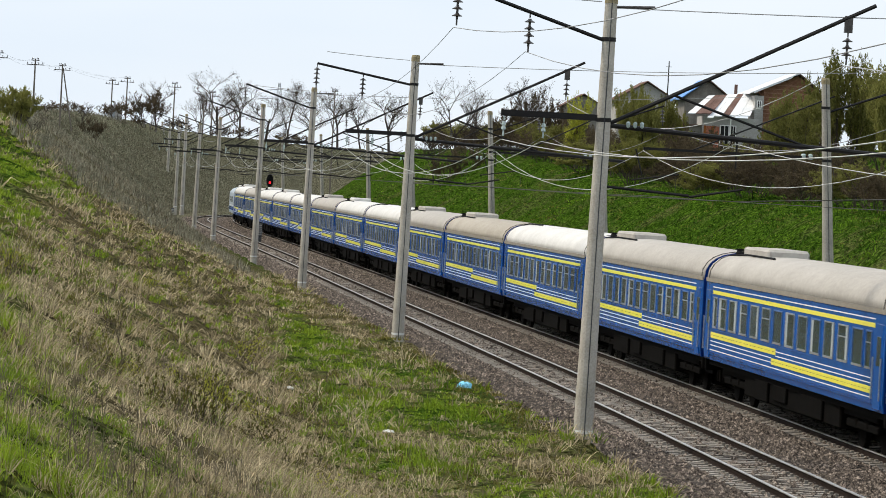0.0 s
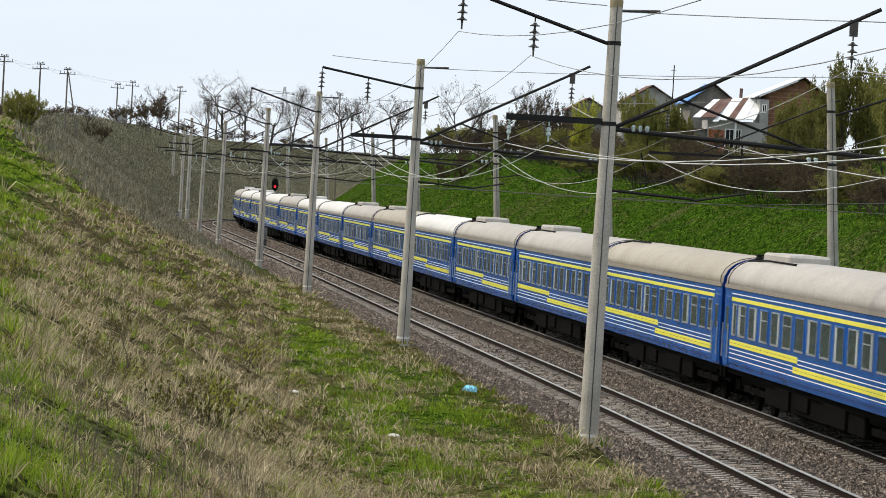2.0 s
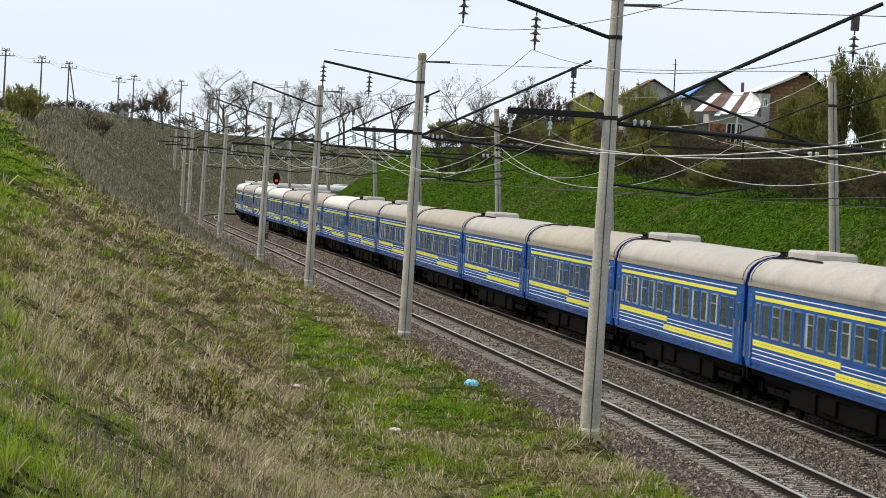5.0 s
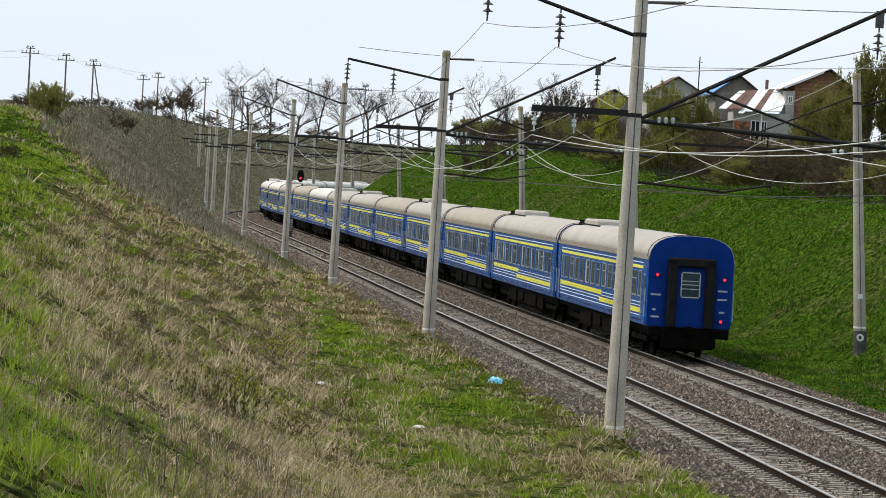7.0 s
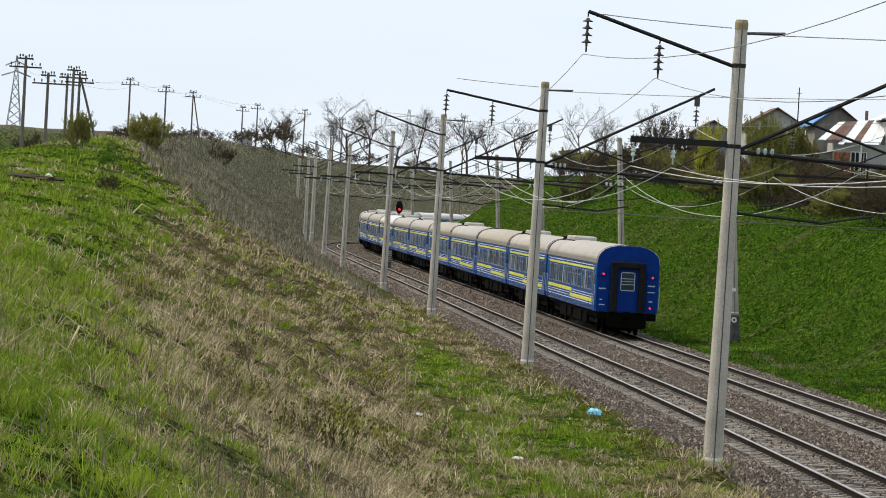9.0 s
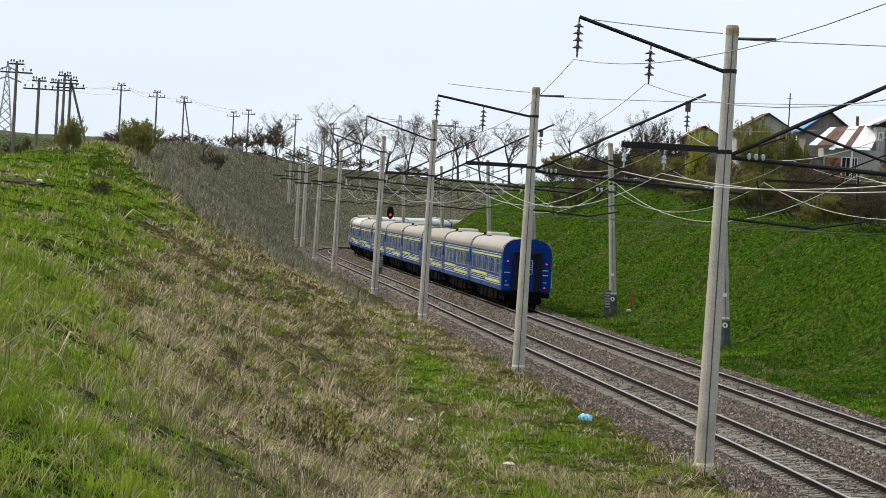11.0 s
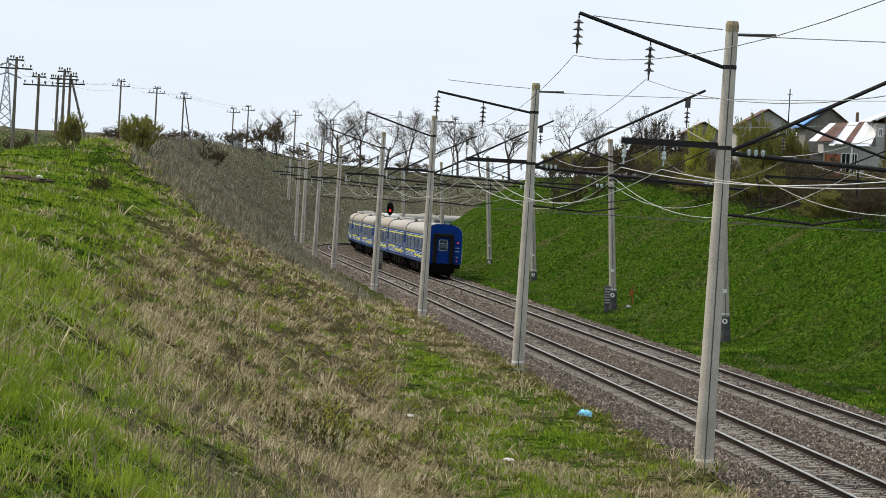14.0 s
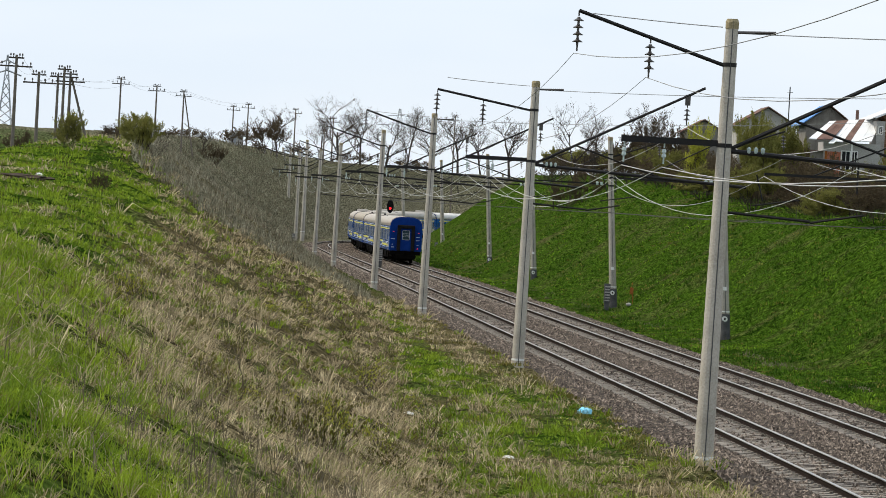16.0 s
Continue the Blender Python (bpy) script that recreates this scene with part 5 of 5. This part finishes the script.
# ---------------------------------------------------------------- trees and bushes
def branch(bm, tips, p, d, length, r, depth, rng, kids, droop):
    n = 3
    pts = [p]
    for i in range(n):
        d = (d + Vector((rng.gauss(0, 0.14), rng.gauss(0, 0.14), rng.gauss(0.05, 0.10) - droop))).normalized()
        pts.append(pts[-1] + d * length / n)
    tube(bm, pts, r, r * 0.55, 5 if depth > 2 else 3, cap=False)
    if depth == 0:
        tips.extend(pts[1:])
        return
    if depth <= 1:
        tips.extend(pts[2:])
    for k in range(kids):
        f = 0.35 + 0.65 * (k + rng.random()) / kids
        i = min(n - 1, int(f * n))
        q = pts[i].lerp(pts[i + 1], f * n - i)
        a = rng.uniform(0, math.tau)
        side = Vector((math.cos(a), math.sin(a), rng.uniform(-0.1, 0.5)))
        branch(bm, tips, q, (d * 0.75 + side * 0.8).normalized(), length * rng.uniform(0.5, 0.75), r * 0.5, depth - 1, rng, kids, droop)


def woody(name, label, category, h, w, seed, stems=1, depth=4, kids=3, leaf=None, leaves=0, size=0.1, r=0.09, group=""):
    """A tree or bush: trunk or stems with limbs and twigs, and a crown of small leaves."""
    rng = random.Random(seed)
    t = thing(name, label, category, group=group)
    bm, tips = bmesh.new(), []
    for k in range(stems):
        a = math.tau * (k + rng.random() * 0.6) / stems
        out = 0.0 if stems == 1 else rng.uniform(0.25, 0.9) * w / h
        d = Vector((math.cos(a) * out, math.sin(a) * out, 1)).normalized()
        p = Vector((math.cos(a) * 0.12 * w, math.sin(a) * 0.12 * w, -0.25)) if stems > 1 else Vector((0, 0, -0.25))
        branch(bm, tips, p, d, h * (0.5 if stems == 1 else 0.55) * rng.uniform(0.8, 1.1), r, depth, rng, kids, 0.0)
    part("trunk" if stems == 1 else "framework", bm, "bark", t)
    if leaf and leaves:
        T = np.array([p[:] for p in tips])
        g = np.random.default_rng(seed)
        c = T[g.integers(0, len(T), leaves)] + g.normal(0, 0.045 * h / 3, (leaves, 3))
        c[:, 2] = np.maximum(c[:, 2], 0.05)
        u, v = g.normal(size=(leaves, 3)), g.normal(size=(leaves, 3))
        u /= np.linalg.norm(u, axis=1)[:, None]
        v -= u * (u * v).sum(1)[:, None]
        v /= np.linalg.norm(v, axis=1)[:, None]
        sz = size * g.uniform(0.6, 1.4, (leaves, 1))
        quad = np.stack([c - u * sz, c - v * sz * 0.55, c + u * sz, c + v * sz * 0.55], 1).reshape(-1, 3)
        ob = new("crown", soup("crown", quad, np.arange(leaves * 4).reshape(-1, 4), leaf))
        ob.parent = t
    zs = max(p.z for p in tips)
    xs = max(max(abs(p.x), abs(p.y)) for p in tips)
    return t, zs, xs


KINDS = {
    "bare": [woody("tree", "bare spring tree with fine grey-brown branches", "tree", 6, 4, 11 + k, 1, 5, 4, "leaf_brown", 700, 0.045, 0.12, "bare trees") for k in range(3)],
    "brown": [woody("bush", "bushy thicket of brown twigs and buds", "bush", 4, 5, 31 + k, 9, 3, 3, "leaf_brown", 9000, 0.055, 0.04, "bushes on the banks") for k in range(3)],
    "olive": [woody("bush", "large bush with young olive-green leaves", "bush", 5, 5, 51 + k, 9, 3, 4, "leaf", 34000, 0.060, 0.05, "bushes on the banks") for k in range(3)],
    "sprig": [woody("shrub", "sparse spring shrub with thin stems and small leaves", "shrub", 1.0, 1.2, 81 + k, 8, 2, 4, ("weed", "leaf_bright", "weed")[k], 260, 0.03, 0.010, "small shrubs on the bank") for k in range(3)],
    "bright": [woody("bush", "bush with bright yellow-green spring leaves", "bush", 4.5, 3, 71, 6, 3, 4, "leaf_bright", 14000, 0.055, 0.05, "bushes on the banks")],
}
USED = set()


def plant(kind, x, y, h, w, pick=0, sink=0.0):
    """Set a bush or tree of that height and width on the ground."""
    src, zs, xs = KINDS[kind][pick % len(KINDS[kind])]
    kz, kx = h / zs, w / (2 * xs)
    m = Matrix.Translation((x, y, gz(x, y) - sink)) @ Euler((0, 0, random.uniform(0, math.tau))).to_matrix().to_4x4() @ Matrix.Diagonal((kx, kx, kz, 1))
    if (kind, pick % len(KINDS[kind])) in USED:
        ob = copy_thing(src, m)
        ob.matrix_basis = m
        return ob
    USED.add((kind, pick % len(KINDS[kind])))
    src.matrix_basis = m
    return src


random.seed(5)
for i, row in enumerate([
        ("brown", -31.7, 260, 2.6, 3.4), ("olive", -19.4, 180, 2.3, 1.9), ("brown", -13.8, 140, 1.15, 1.2), ("olive", -18.0, 205, 2.5, 3.8), ("olive", -19.0, 214, 1.9, 2.6),
        ("bare", -19.5, 235, 2.6, 3.0), ("brown", -31.1, 470, 3.2, 4.6), ("bare", -33, 475, 3.6, 4.0), ("brown", -36, 480, 2.2, 5.0), ("brown", -26.3, 525, 6.3, 8.0), ("brown", -22.7, 539, 2.6, 7.0), ("brown", -30.5, 514, 3.9, 7.5), ("bare", -25.4, 529, 7.8, 6.9), ("brown", -14, 553, 2.6, 7.5), ("brown", -5.4, 573, 2.6, 7.5),
        ("bare", -16.4, 550, 11.2, 10.5), ("bare", -13.4, 556, 9.6, 8.5), ("bare", -6.2, 571, 11.4, 9.5), ("bare", -2.4, 577, 9.6, 9.5), ("bare", 2.4, 582, 10.4, 9.5), ("bare", 6.3, 588, 9.8, 9.5), ("bare", -9.6, 566, 8.6, 9.5), ("bare", 11.2, 593, 10.4, 10.5), ("bare", -19.6, 545, 7.8, 7.5),
        ("bare", 12.8, 330, 9.8, 6.0), ("brown", 13.5, 326, 3.4, 5.0), ("bare", 10.8, 335, 5.4, 4.6), ("bare", 14.6, 340, 7.4, 5.0), ("brown", 11.6, 328, 3.6, 4.4), ("brown", 17.4, 318, 6.8, 5.6), ("brown", 20.2, 322, 6.6, 5.6), ("bare", 18.5, 315, 7.4, 5.6),
        ("bright", 19.5, 268, 6.0, 2.8), ("olive", 21.6, 240, 6.7, 4.8), ("olive", 23.9, 246, 6.0, 4.6), ("brown", 25.2, 238, 4.4, 5.2),
        ("olive", 32.4, 215, 8.9, 5.8), ("olive", 28.6, 212, 6.3, 4.8), ("olive", 26.4, 220, 3.6, 4.2), ("olive", 34.2, 206, 8.4, 6.4), ("olive", 37.5, 226, 9.0, 7.0), ("brown", 30.5, 205, 3.2, 5.2), ("brown", 27.4, 282, 4.6, 5.0), ("olive", 29.2, 285, 3.2, 4.0), ("brown", 32.6, 288, 1.5, 4.6), ("brown", 36.0, 289, 2.2, 4.2), ("olive", 40.6, 286, 6.3, 5.0), ("olive", 38.3, 284, 4.4, 4.0), ("olive", 45.5, 290, 4.6, 6.0), ("brown", 35.2, 236, 4.6, 6.5), ("brown", 32.0, 222, 3.2, 5.0), ("olive", 27.6, 281, 5.2, 3.2), ("brown", 29.2, 292, 4.4, 2.6)]):
    plant(row[0], row[1], row[2], row[3], row[4], i, 0.1)
for k in range(46):          # hedge of thicket along the crest of the green bank
    s = 48 + k * 5.6
    off = np.interp(s, [40, 125, 250, 320], [16.4, 16.8, 20.6, 21.4]) + random.uniform(-1.2, 1.8)
    p = on_line(s, off)
    plant("brown" if k % 5 else "olive", p.x, p.y, random.uniform(2.2, 3.6), random.uniform(4.0, 6.0), k, 0.15)
for k in range(26):
    s = 90 + k * 7.5
    off = np.interp(s, [40, 125, 250, 320], [18.5, 19.5, 24.0, 25.0]) + random.uniform(-1.0, 2.0)
    p = on_line(s, off)
    plant("brown", p.x, p.y, random.uniform(2.8, 4.2), random.uniform(4.5, 6.0), k + 1, 0.15)
for k in range(22):          # scrub on the crest of the far bank
    s = 240 + k * 12
    p = on_line(s, -SPACING - np.interp(s, TOE_S, TOE_D) - 19 + random.uniform(-2, 2))
    plant("brown" if k % 2 else "bare", p.x, p.y, random.uniform(0.9, 1.9), random.uniform(2, 3.6), k, 0.1)


# ---------------------------------------------------------------- grass and stalks
def blades(name, x, y, h, w, lean, material, label, rng, bend=0.5, dz=0.0):
    """Grass as bent, tapering blades standing on the ground."""
    n = len(x)
    z = ground_z(x, y) - 0.03 + dz
    a, t = rng.uniform(0, math.tau, n), rng.uniform(0, math.tau, n)
    ax, ay = np.cos(a) * w / 2, np.sin(a) * w / 2
    lx, ly = np.cos(t) * lean * h, np.sin(t) * lean * h
    b = np.stack([x, y, z], 1)
    side = np.stack([ax, ay, np.zeros(n)], 1)
    mid = b + np.stack([lx * 0.3, ly * 0.3, h * 0.55], 1)
    tip = b + np.stack([lx, ly, h * (1 - bend * np.minimum(lean, 1) ** 2)], 1)
    v = np.stack([b - side, b + side, mid + side * 0.75, mid - side * 0.75, tip], 1).reshape(-1, 3)
    i = 5 * np.arange(n)[:, None]
    f = np.concatenate([i + np.array([0, 1, 2]), i + np.array([0, 2, 3]), i + np.array([3, 2, 4])])
    ob = new(name, soup(name, v, f, material))
    tagged(ob, label, "grass", kind="stuff")


def sow(n, y0, y1, xa, xb, rng):
    """Places on the hillside, thinner with distance."""
    y = np.exp(rng.uniform(math.log(y0), math.log(y1), n))
    x = y * rng.uniform(xa, xb, n)
    s, off = to_line(x, y)
    return x, y, s, off


def tussocks(name, x, y, h, per, spread, w, material, label, rng, flat=0.8):
    """Tufts: blades that lean outwards from each place."""
    n = len(x)
    a = rng.uniform(0, math.tau, (n, per))
    r = np.sqrt(rng.random((n, per))) * spread[:, None]
    bx, by = x[:, None] + np.cos(a) * r, y[:, None] + np.sin(a) * r
    z = np.repeat(ground_z(x, y), per) - 0.03
    bx, by, a = bx.ravel(), by.ravel(), a.ravel() + rng.normal(0, 0.5, n * per)
    hh = np.repeat(h, per) * rng.uniform(0.45, 1.15, n * per)
    lean = np.abs(rng.normal(flat, 0.55, n * per))
    ww = np.repeat(w, per) * rng.uniform(0.6, 1.3, n * per)
    t = rng.uniform(0, math.tau, n * per)
    side = np.stack([np.cos(t) * ww / 2, np.sin(t) * ww / 2, np.zeros(n * per)], 1)
    b = np.stack([bx, by, z], 1)
    out = np.stack([np.cos(a), np.sin(a), np.zeros(n * per)], 1) * (lean * hh)[:, None]
    up = np.array([0, 0, 1.0])
    mid = b + out * 0.35 + up * (hh * 0.6)[:, None]
    tip = b + out + up * (hh * np.clip(1 - 0.35 * lean ** 2, 0.12, 1))[:, None]
    v = np.stack([b - side, b + side, mid + side * 0.8, mid - side * 0.8, tip], 1).reshape(-1, 3)
    i = 5 * np.arange(n * per)[:, None]
    f = np.concatenate([i + np.array([0, 1, 2]), i + np.array([0, 2, 3]), i + np.array([3, 2, 4])])
    ob = new(name, soup(name, v, f, material))
    tagged(ob, label, "grass", kind="stuff")


def build_grass():
    rng = np.random.default_rng(21)
    x, y, s, off = sow(72000, 14, 215, -0.15, 0.17, rng)
    ok = off < -SPACING - 2.7 + 0.6 * smooth_noise(x, y, 1.5, 31)
    ok &= rng.random(len(x)) < np.clip(0.72 + 0.8 * smooth_noise(x, y, 0.8, 11) + 0.5 * smooth_noise(x, y, 2.0, 14), 0.34, 1)
    x, y, s, off = x[ok], y[ok], s[ok], off[ok]
    dry = dryness(x, y, s, off)
    size = (1 + 0.7 * smooth_noise(x, y, 1.3, 12)) * np.clip(y / 45, 0.55, 1)
    u = rng.random(len(x))
    straw = u < 0.04 + 0.50 * dry
    weed = (~straw) & (rng.random(len(x)) < 0.12 + 0.55 * dry)
    edge = np.clip((5.9 - (-off - SPACING)) / 2.0, 0, 1) * np.clip((s + 13) / 5, 0, 1)
    weed |= (rng.random(len(x)) < edge * (0.75 + 0.4 * smooth_noise(x, y, 2.4, 44))) & ~(straw & (rng.random(len(x)) < 0.5))
    straw &= ~weed
    green = ~(straw | weed)
    w = np.maximum(0.006, 0.00029 * y)
    spread = np.maximum(0.05, 0.0016 * y)
    for sel, nm, h0, h1, per, ma, label in ((straw, "dry_grass", 0.14, 0.44, 12, "straw", "dry straw-coloured grass on the railway bank"),
                                            (green, "green_grass", 0.10, 0.31, 15, "blades", "fresh green spring grass on the railway bank"),
                                            (weed, "weeds", 0.07, 0.22, 11, "weed", "olive and brown low weeds on the railway bank")):
        n = int(sel.sum())
        tussocks(nm, x[sel], y[sel], rng.uniform(h0, h1, n) * size[sel], per, spread[sel], w[sel], ma, label, rng, 1.15 if ma == "straw" else 0.8)
    # dark upright stalks of last year's weeds
    x, y, s, off = sow(6500, 22, 190, -0.14, 0.12, rng)
    d = dryness(x, y, s, off)
    k = (off < -SPACING - 3.4) & (rng.random(len(x)) < d * (0.4 + 0.6 * (smooth_noise(x, y, 4, 15) > 0.1)))
    x, y = x[k], y[k]
    for rep in range(3):
        blades("dead_stalks", x + rng.normal(0, 0.03, len(x)), y, rng.uniform(0.2, 0.62, len(x)), np.maximum(0.007, 0.00014 * y), np.abs(rng.normal(0.3, 0.3, len(x))), "twig", "dead brown weed stalks on the bank", rng, 0.2)
    # green bank across the line
    y = np.exp(rng.uniform(math.log(95), math.log(400), 90000))
    x = y * rng.uniform(-0.01, 0.20, len(y))
    s, off = to_line(x, y)
    k = (off > 3.0 + 0.6 * smooth_noise(x, y, 1.4, 35)) & (off < 18) & (rng.random(len(x)) < np.clip(0.6 + 0.8 * smooth_noise(x, y, 1.3, 17), 0.12, 1))
    x, y = x[k], y[k]
    g = rng.random(len(x)) < 0.92
    for sel, nm, ma, label in ((g, "green_grass", "bank_blades", "short green grass on the opposite bank"), (~g, "weeds", "weed", "olive weeds among grass on the opposite bank")):
        n = int(sel.sum())
        tussocks(nm, x[sel], y[sel], rng.uniform(0.07, 0.24, n), 6, np.full(n, 0.24), np.maximum(0.035, 0.00026 * y[sel]), ma, label, rng)
    # dead weeds, roots and dark earth along the foot of the green bank
    y = np.exp(rng.uniform(math.log(85), math.log(330), 9000))
    x = y * rng.uniform(-0.01, 0.20, len(y))
    s, off = to_line(x, y)
    k = (abs(off - 4.7 - 0.5 * smooth_noise(x, y, 5.0, 41)) < 0.45) & (smooth_noise(x, y, 3.1, 42) > -0.1)
    n = int(k.sum())
    tussocks("dead_weeds", x[k], y[k], rng.uniform(0.10, 0.32, n), 9, np.full(n, 0.22), np.full(n, 0.028), "twig", "dead brown weeds along the foot of the green bank", rng)
    # brush on the far, grey part of the cutting
    y = rng.uniform(190, 520, 90000)
    x = y * rng.uniform(-0.09, 0.03, len(y))
    s, off = to_line(x, y)
    toe = np.interp(s, TOE_S, TOE_D)
    k = (off < -SPACING - toe + 0.5) & (off > -SPACING - toe - 22)
    x, y = x[k], y[k]
    blades("dry_brush", x, y, rng.uniform(0.2, 0.8, len(x)), np.full(len(x), 0.05), np.abs(rng.normal(0.35, 0.3, len(x))), "brush", "grey-green dry brush on the far bank", rng, 0.2)
    blades("dry_brush", x[::2] + 0.3, y[::2], rng.uniform(0.2, 0.5, len(x[::2])), np.full(len(x[::2]), 0.06), np.abs(rng.normal(0.45, 0.3, len(x[::2]))), "twig", "brown dry stalks on the far bank", rng, 0.2)


build_grass()


random.seed(12)
for k in range(70):
    y = math.exp(random.uniform(math.log(48), math.log(150)))
    s0 = y - 96.6
    u = SPACING + float(np.interp(s0, TOE_S, TOE_D)) + random.uniform(-0.5, 7.5)
    p = on_line(s0, -u)
    plant("sprig", p.x, p.y, random.uniform(0.35, 0.95), random.uniform(0.6, 1.3), k, 0.02)
for x, y, h, w in ((1.3, 98, 0.45, 1.3), (-1.9, 96, 0.8, 1.2), (5.6, 97, 0.3, 0.8)):
    plant("sprig", x, y, h, w, 1, 0.02)


def stalk(x, y, h, seed):
    rng = random.Random(seed)
    t = thing("dead_stalk", "tall dead brown weed stalk standing in dry grass", "stalk", pose(x, y, gz(x, y) - 0.05), group="tall dead stalks")
    bm = bmesh.new()
    pts = [Vector((rng.gauss(0, 0.02) * k, rng.gauss(0, 0.02) * k, h * k / 6)) for k in range(7)]
    tube(bm, pts, 0.012, 0.006, 5)
    part("stem", bm, "twig", t)
    for k in range(5):
        bm = bmesh.new()
        p = pts[3 + k % 4]
        a = rng.uniform(0, math.tau)
        tube(bm, [p, p + Vector((math.cos(a) * 0.12, math.sin(a) * 0.12, 0.16)) * h], 0.006, 0.003, 3)
        part("twig", bm, "twig", t)


for i, (x, y, h) in enumerate([(-7.6, 96, 1.5), (-6.75, 97, 1.8), (-3.4, 52, 0.8), (-2.9, 53, 0.9), (-5.9, 66, 0.7), (-4.2, 71, 0.9), (-3.1, 74, 0.8), (-1.9, 80, 0.9), (-3.7, 84, 1.0), (-0.9, 88, 0.8), (-5.2, 88, 0.9), (-8.6, 101, 1.0)]):
    stalk(x, y, h, 90 + i)


# ---------------------------------------------------------------- litter
def crumpled(name, label, x, y, size, material, seed, flat=0.6):
    rng = random.Random(seed)
    bm = bmesh.new()
    bmesh.ops.create_icosphere(bm, subdivisions=3, radius=size)
    for v in bm.verts:
        k = 1 + 0.35 * noise.noise(v.co * (3.2 / size) + Vector((seed, 0, 0))) + rng.uniform(-0.08, 0.08)
        v.co = Vector((v.co.x * k * 1.2, v.co.y * k, max(-0.3 * size, v.co.z * k * flat)))
    ob = new(name, mesh_of(name, bm, material))
    ob.matrix_basis = pose(x, y, gz(x, y) + size * 0.3 * min(flat, 1.0))
    tagged(ob, label, "litter")


crumpled("soil_mound", "low mound of dark bare soil in the grass", -18.1, 146, 1.5, "soil", 11, 0.10)
crumpled("plastic_bag", "crumpled light blue plastic bag in the grass", 4.74, 106.8, 0.19, "bag", 3, 0.8)
crumpled("plastic_litter", "crumpled white plastic litter lying in grass", -17.4, 150, 0.13, "litter", 8, 0.9)
crumpled("plastic_litter", "crumpled white plastic litter lying in grass", 2.0, 86, 0.12, "litter", 5, 0.4)
crumpled("plastic_litter", "crumpled white plastic litter lying in grass", -0.6, 96, 0.12, "litter", 6, 0.5)

build_sleepers()
motions()
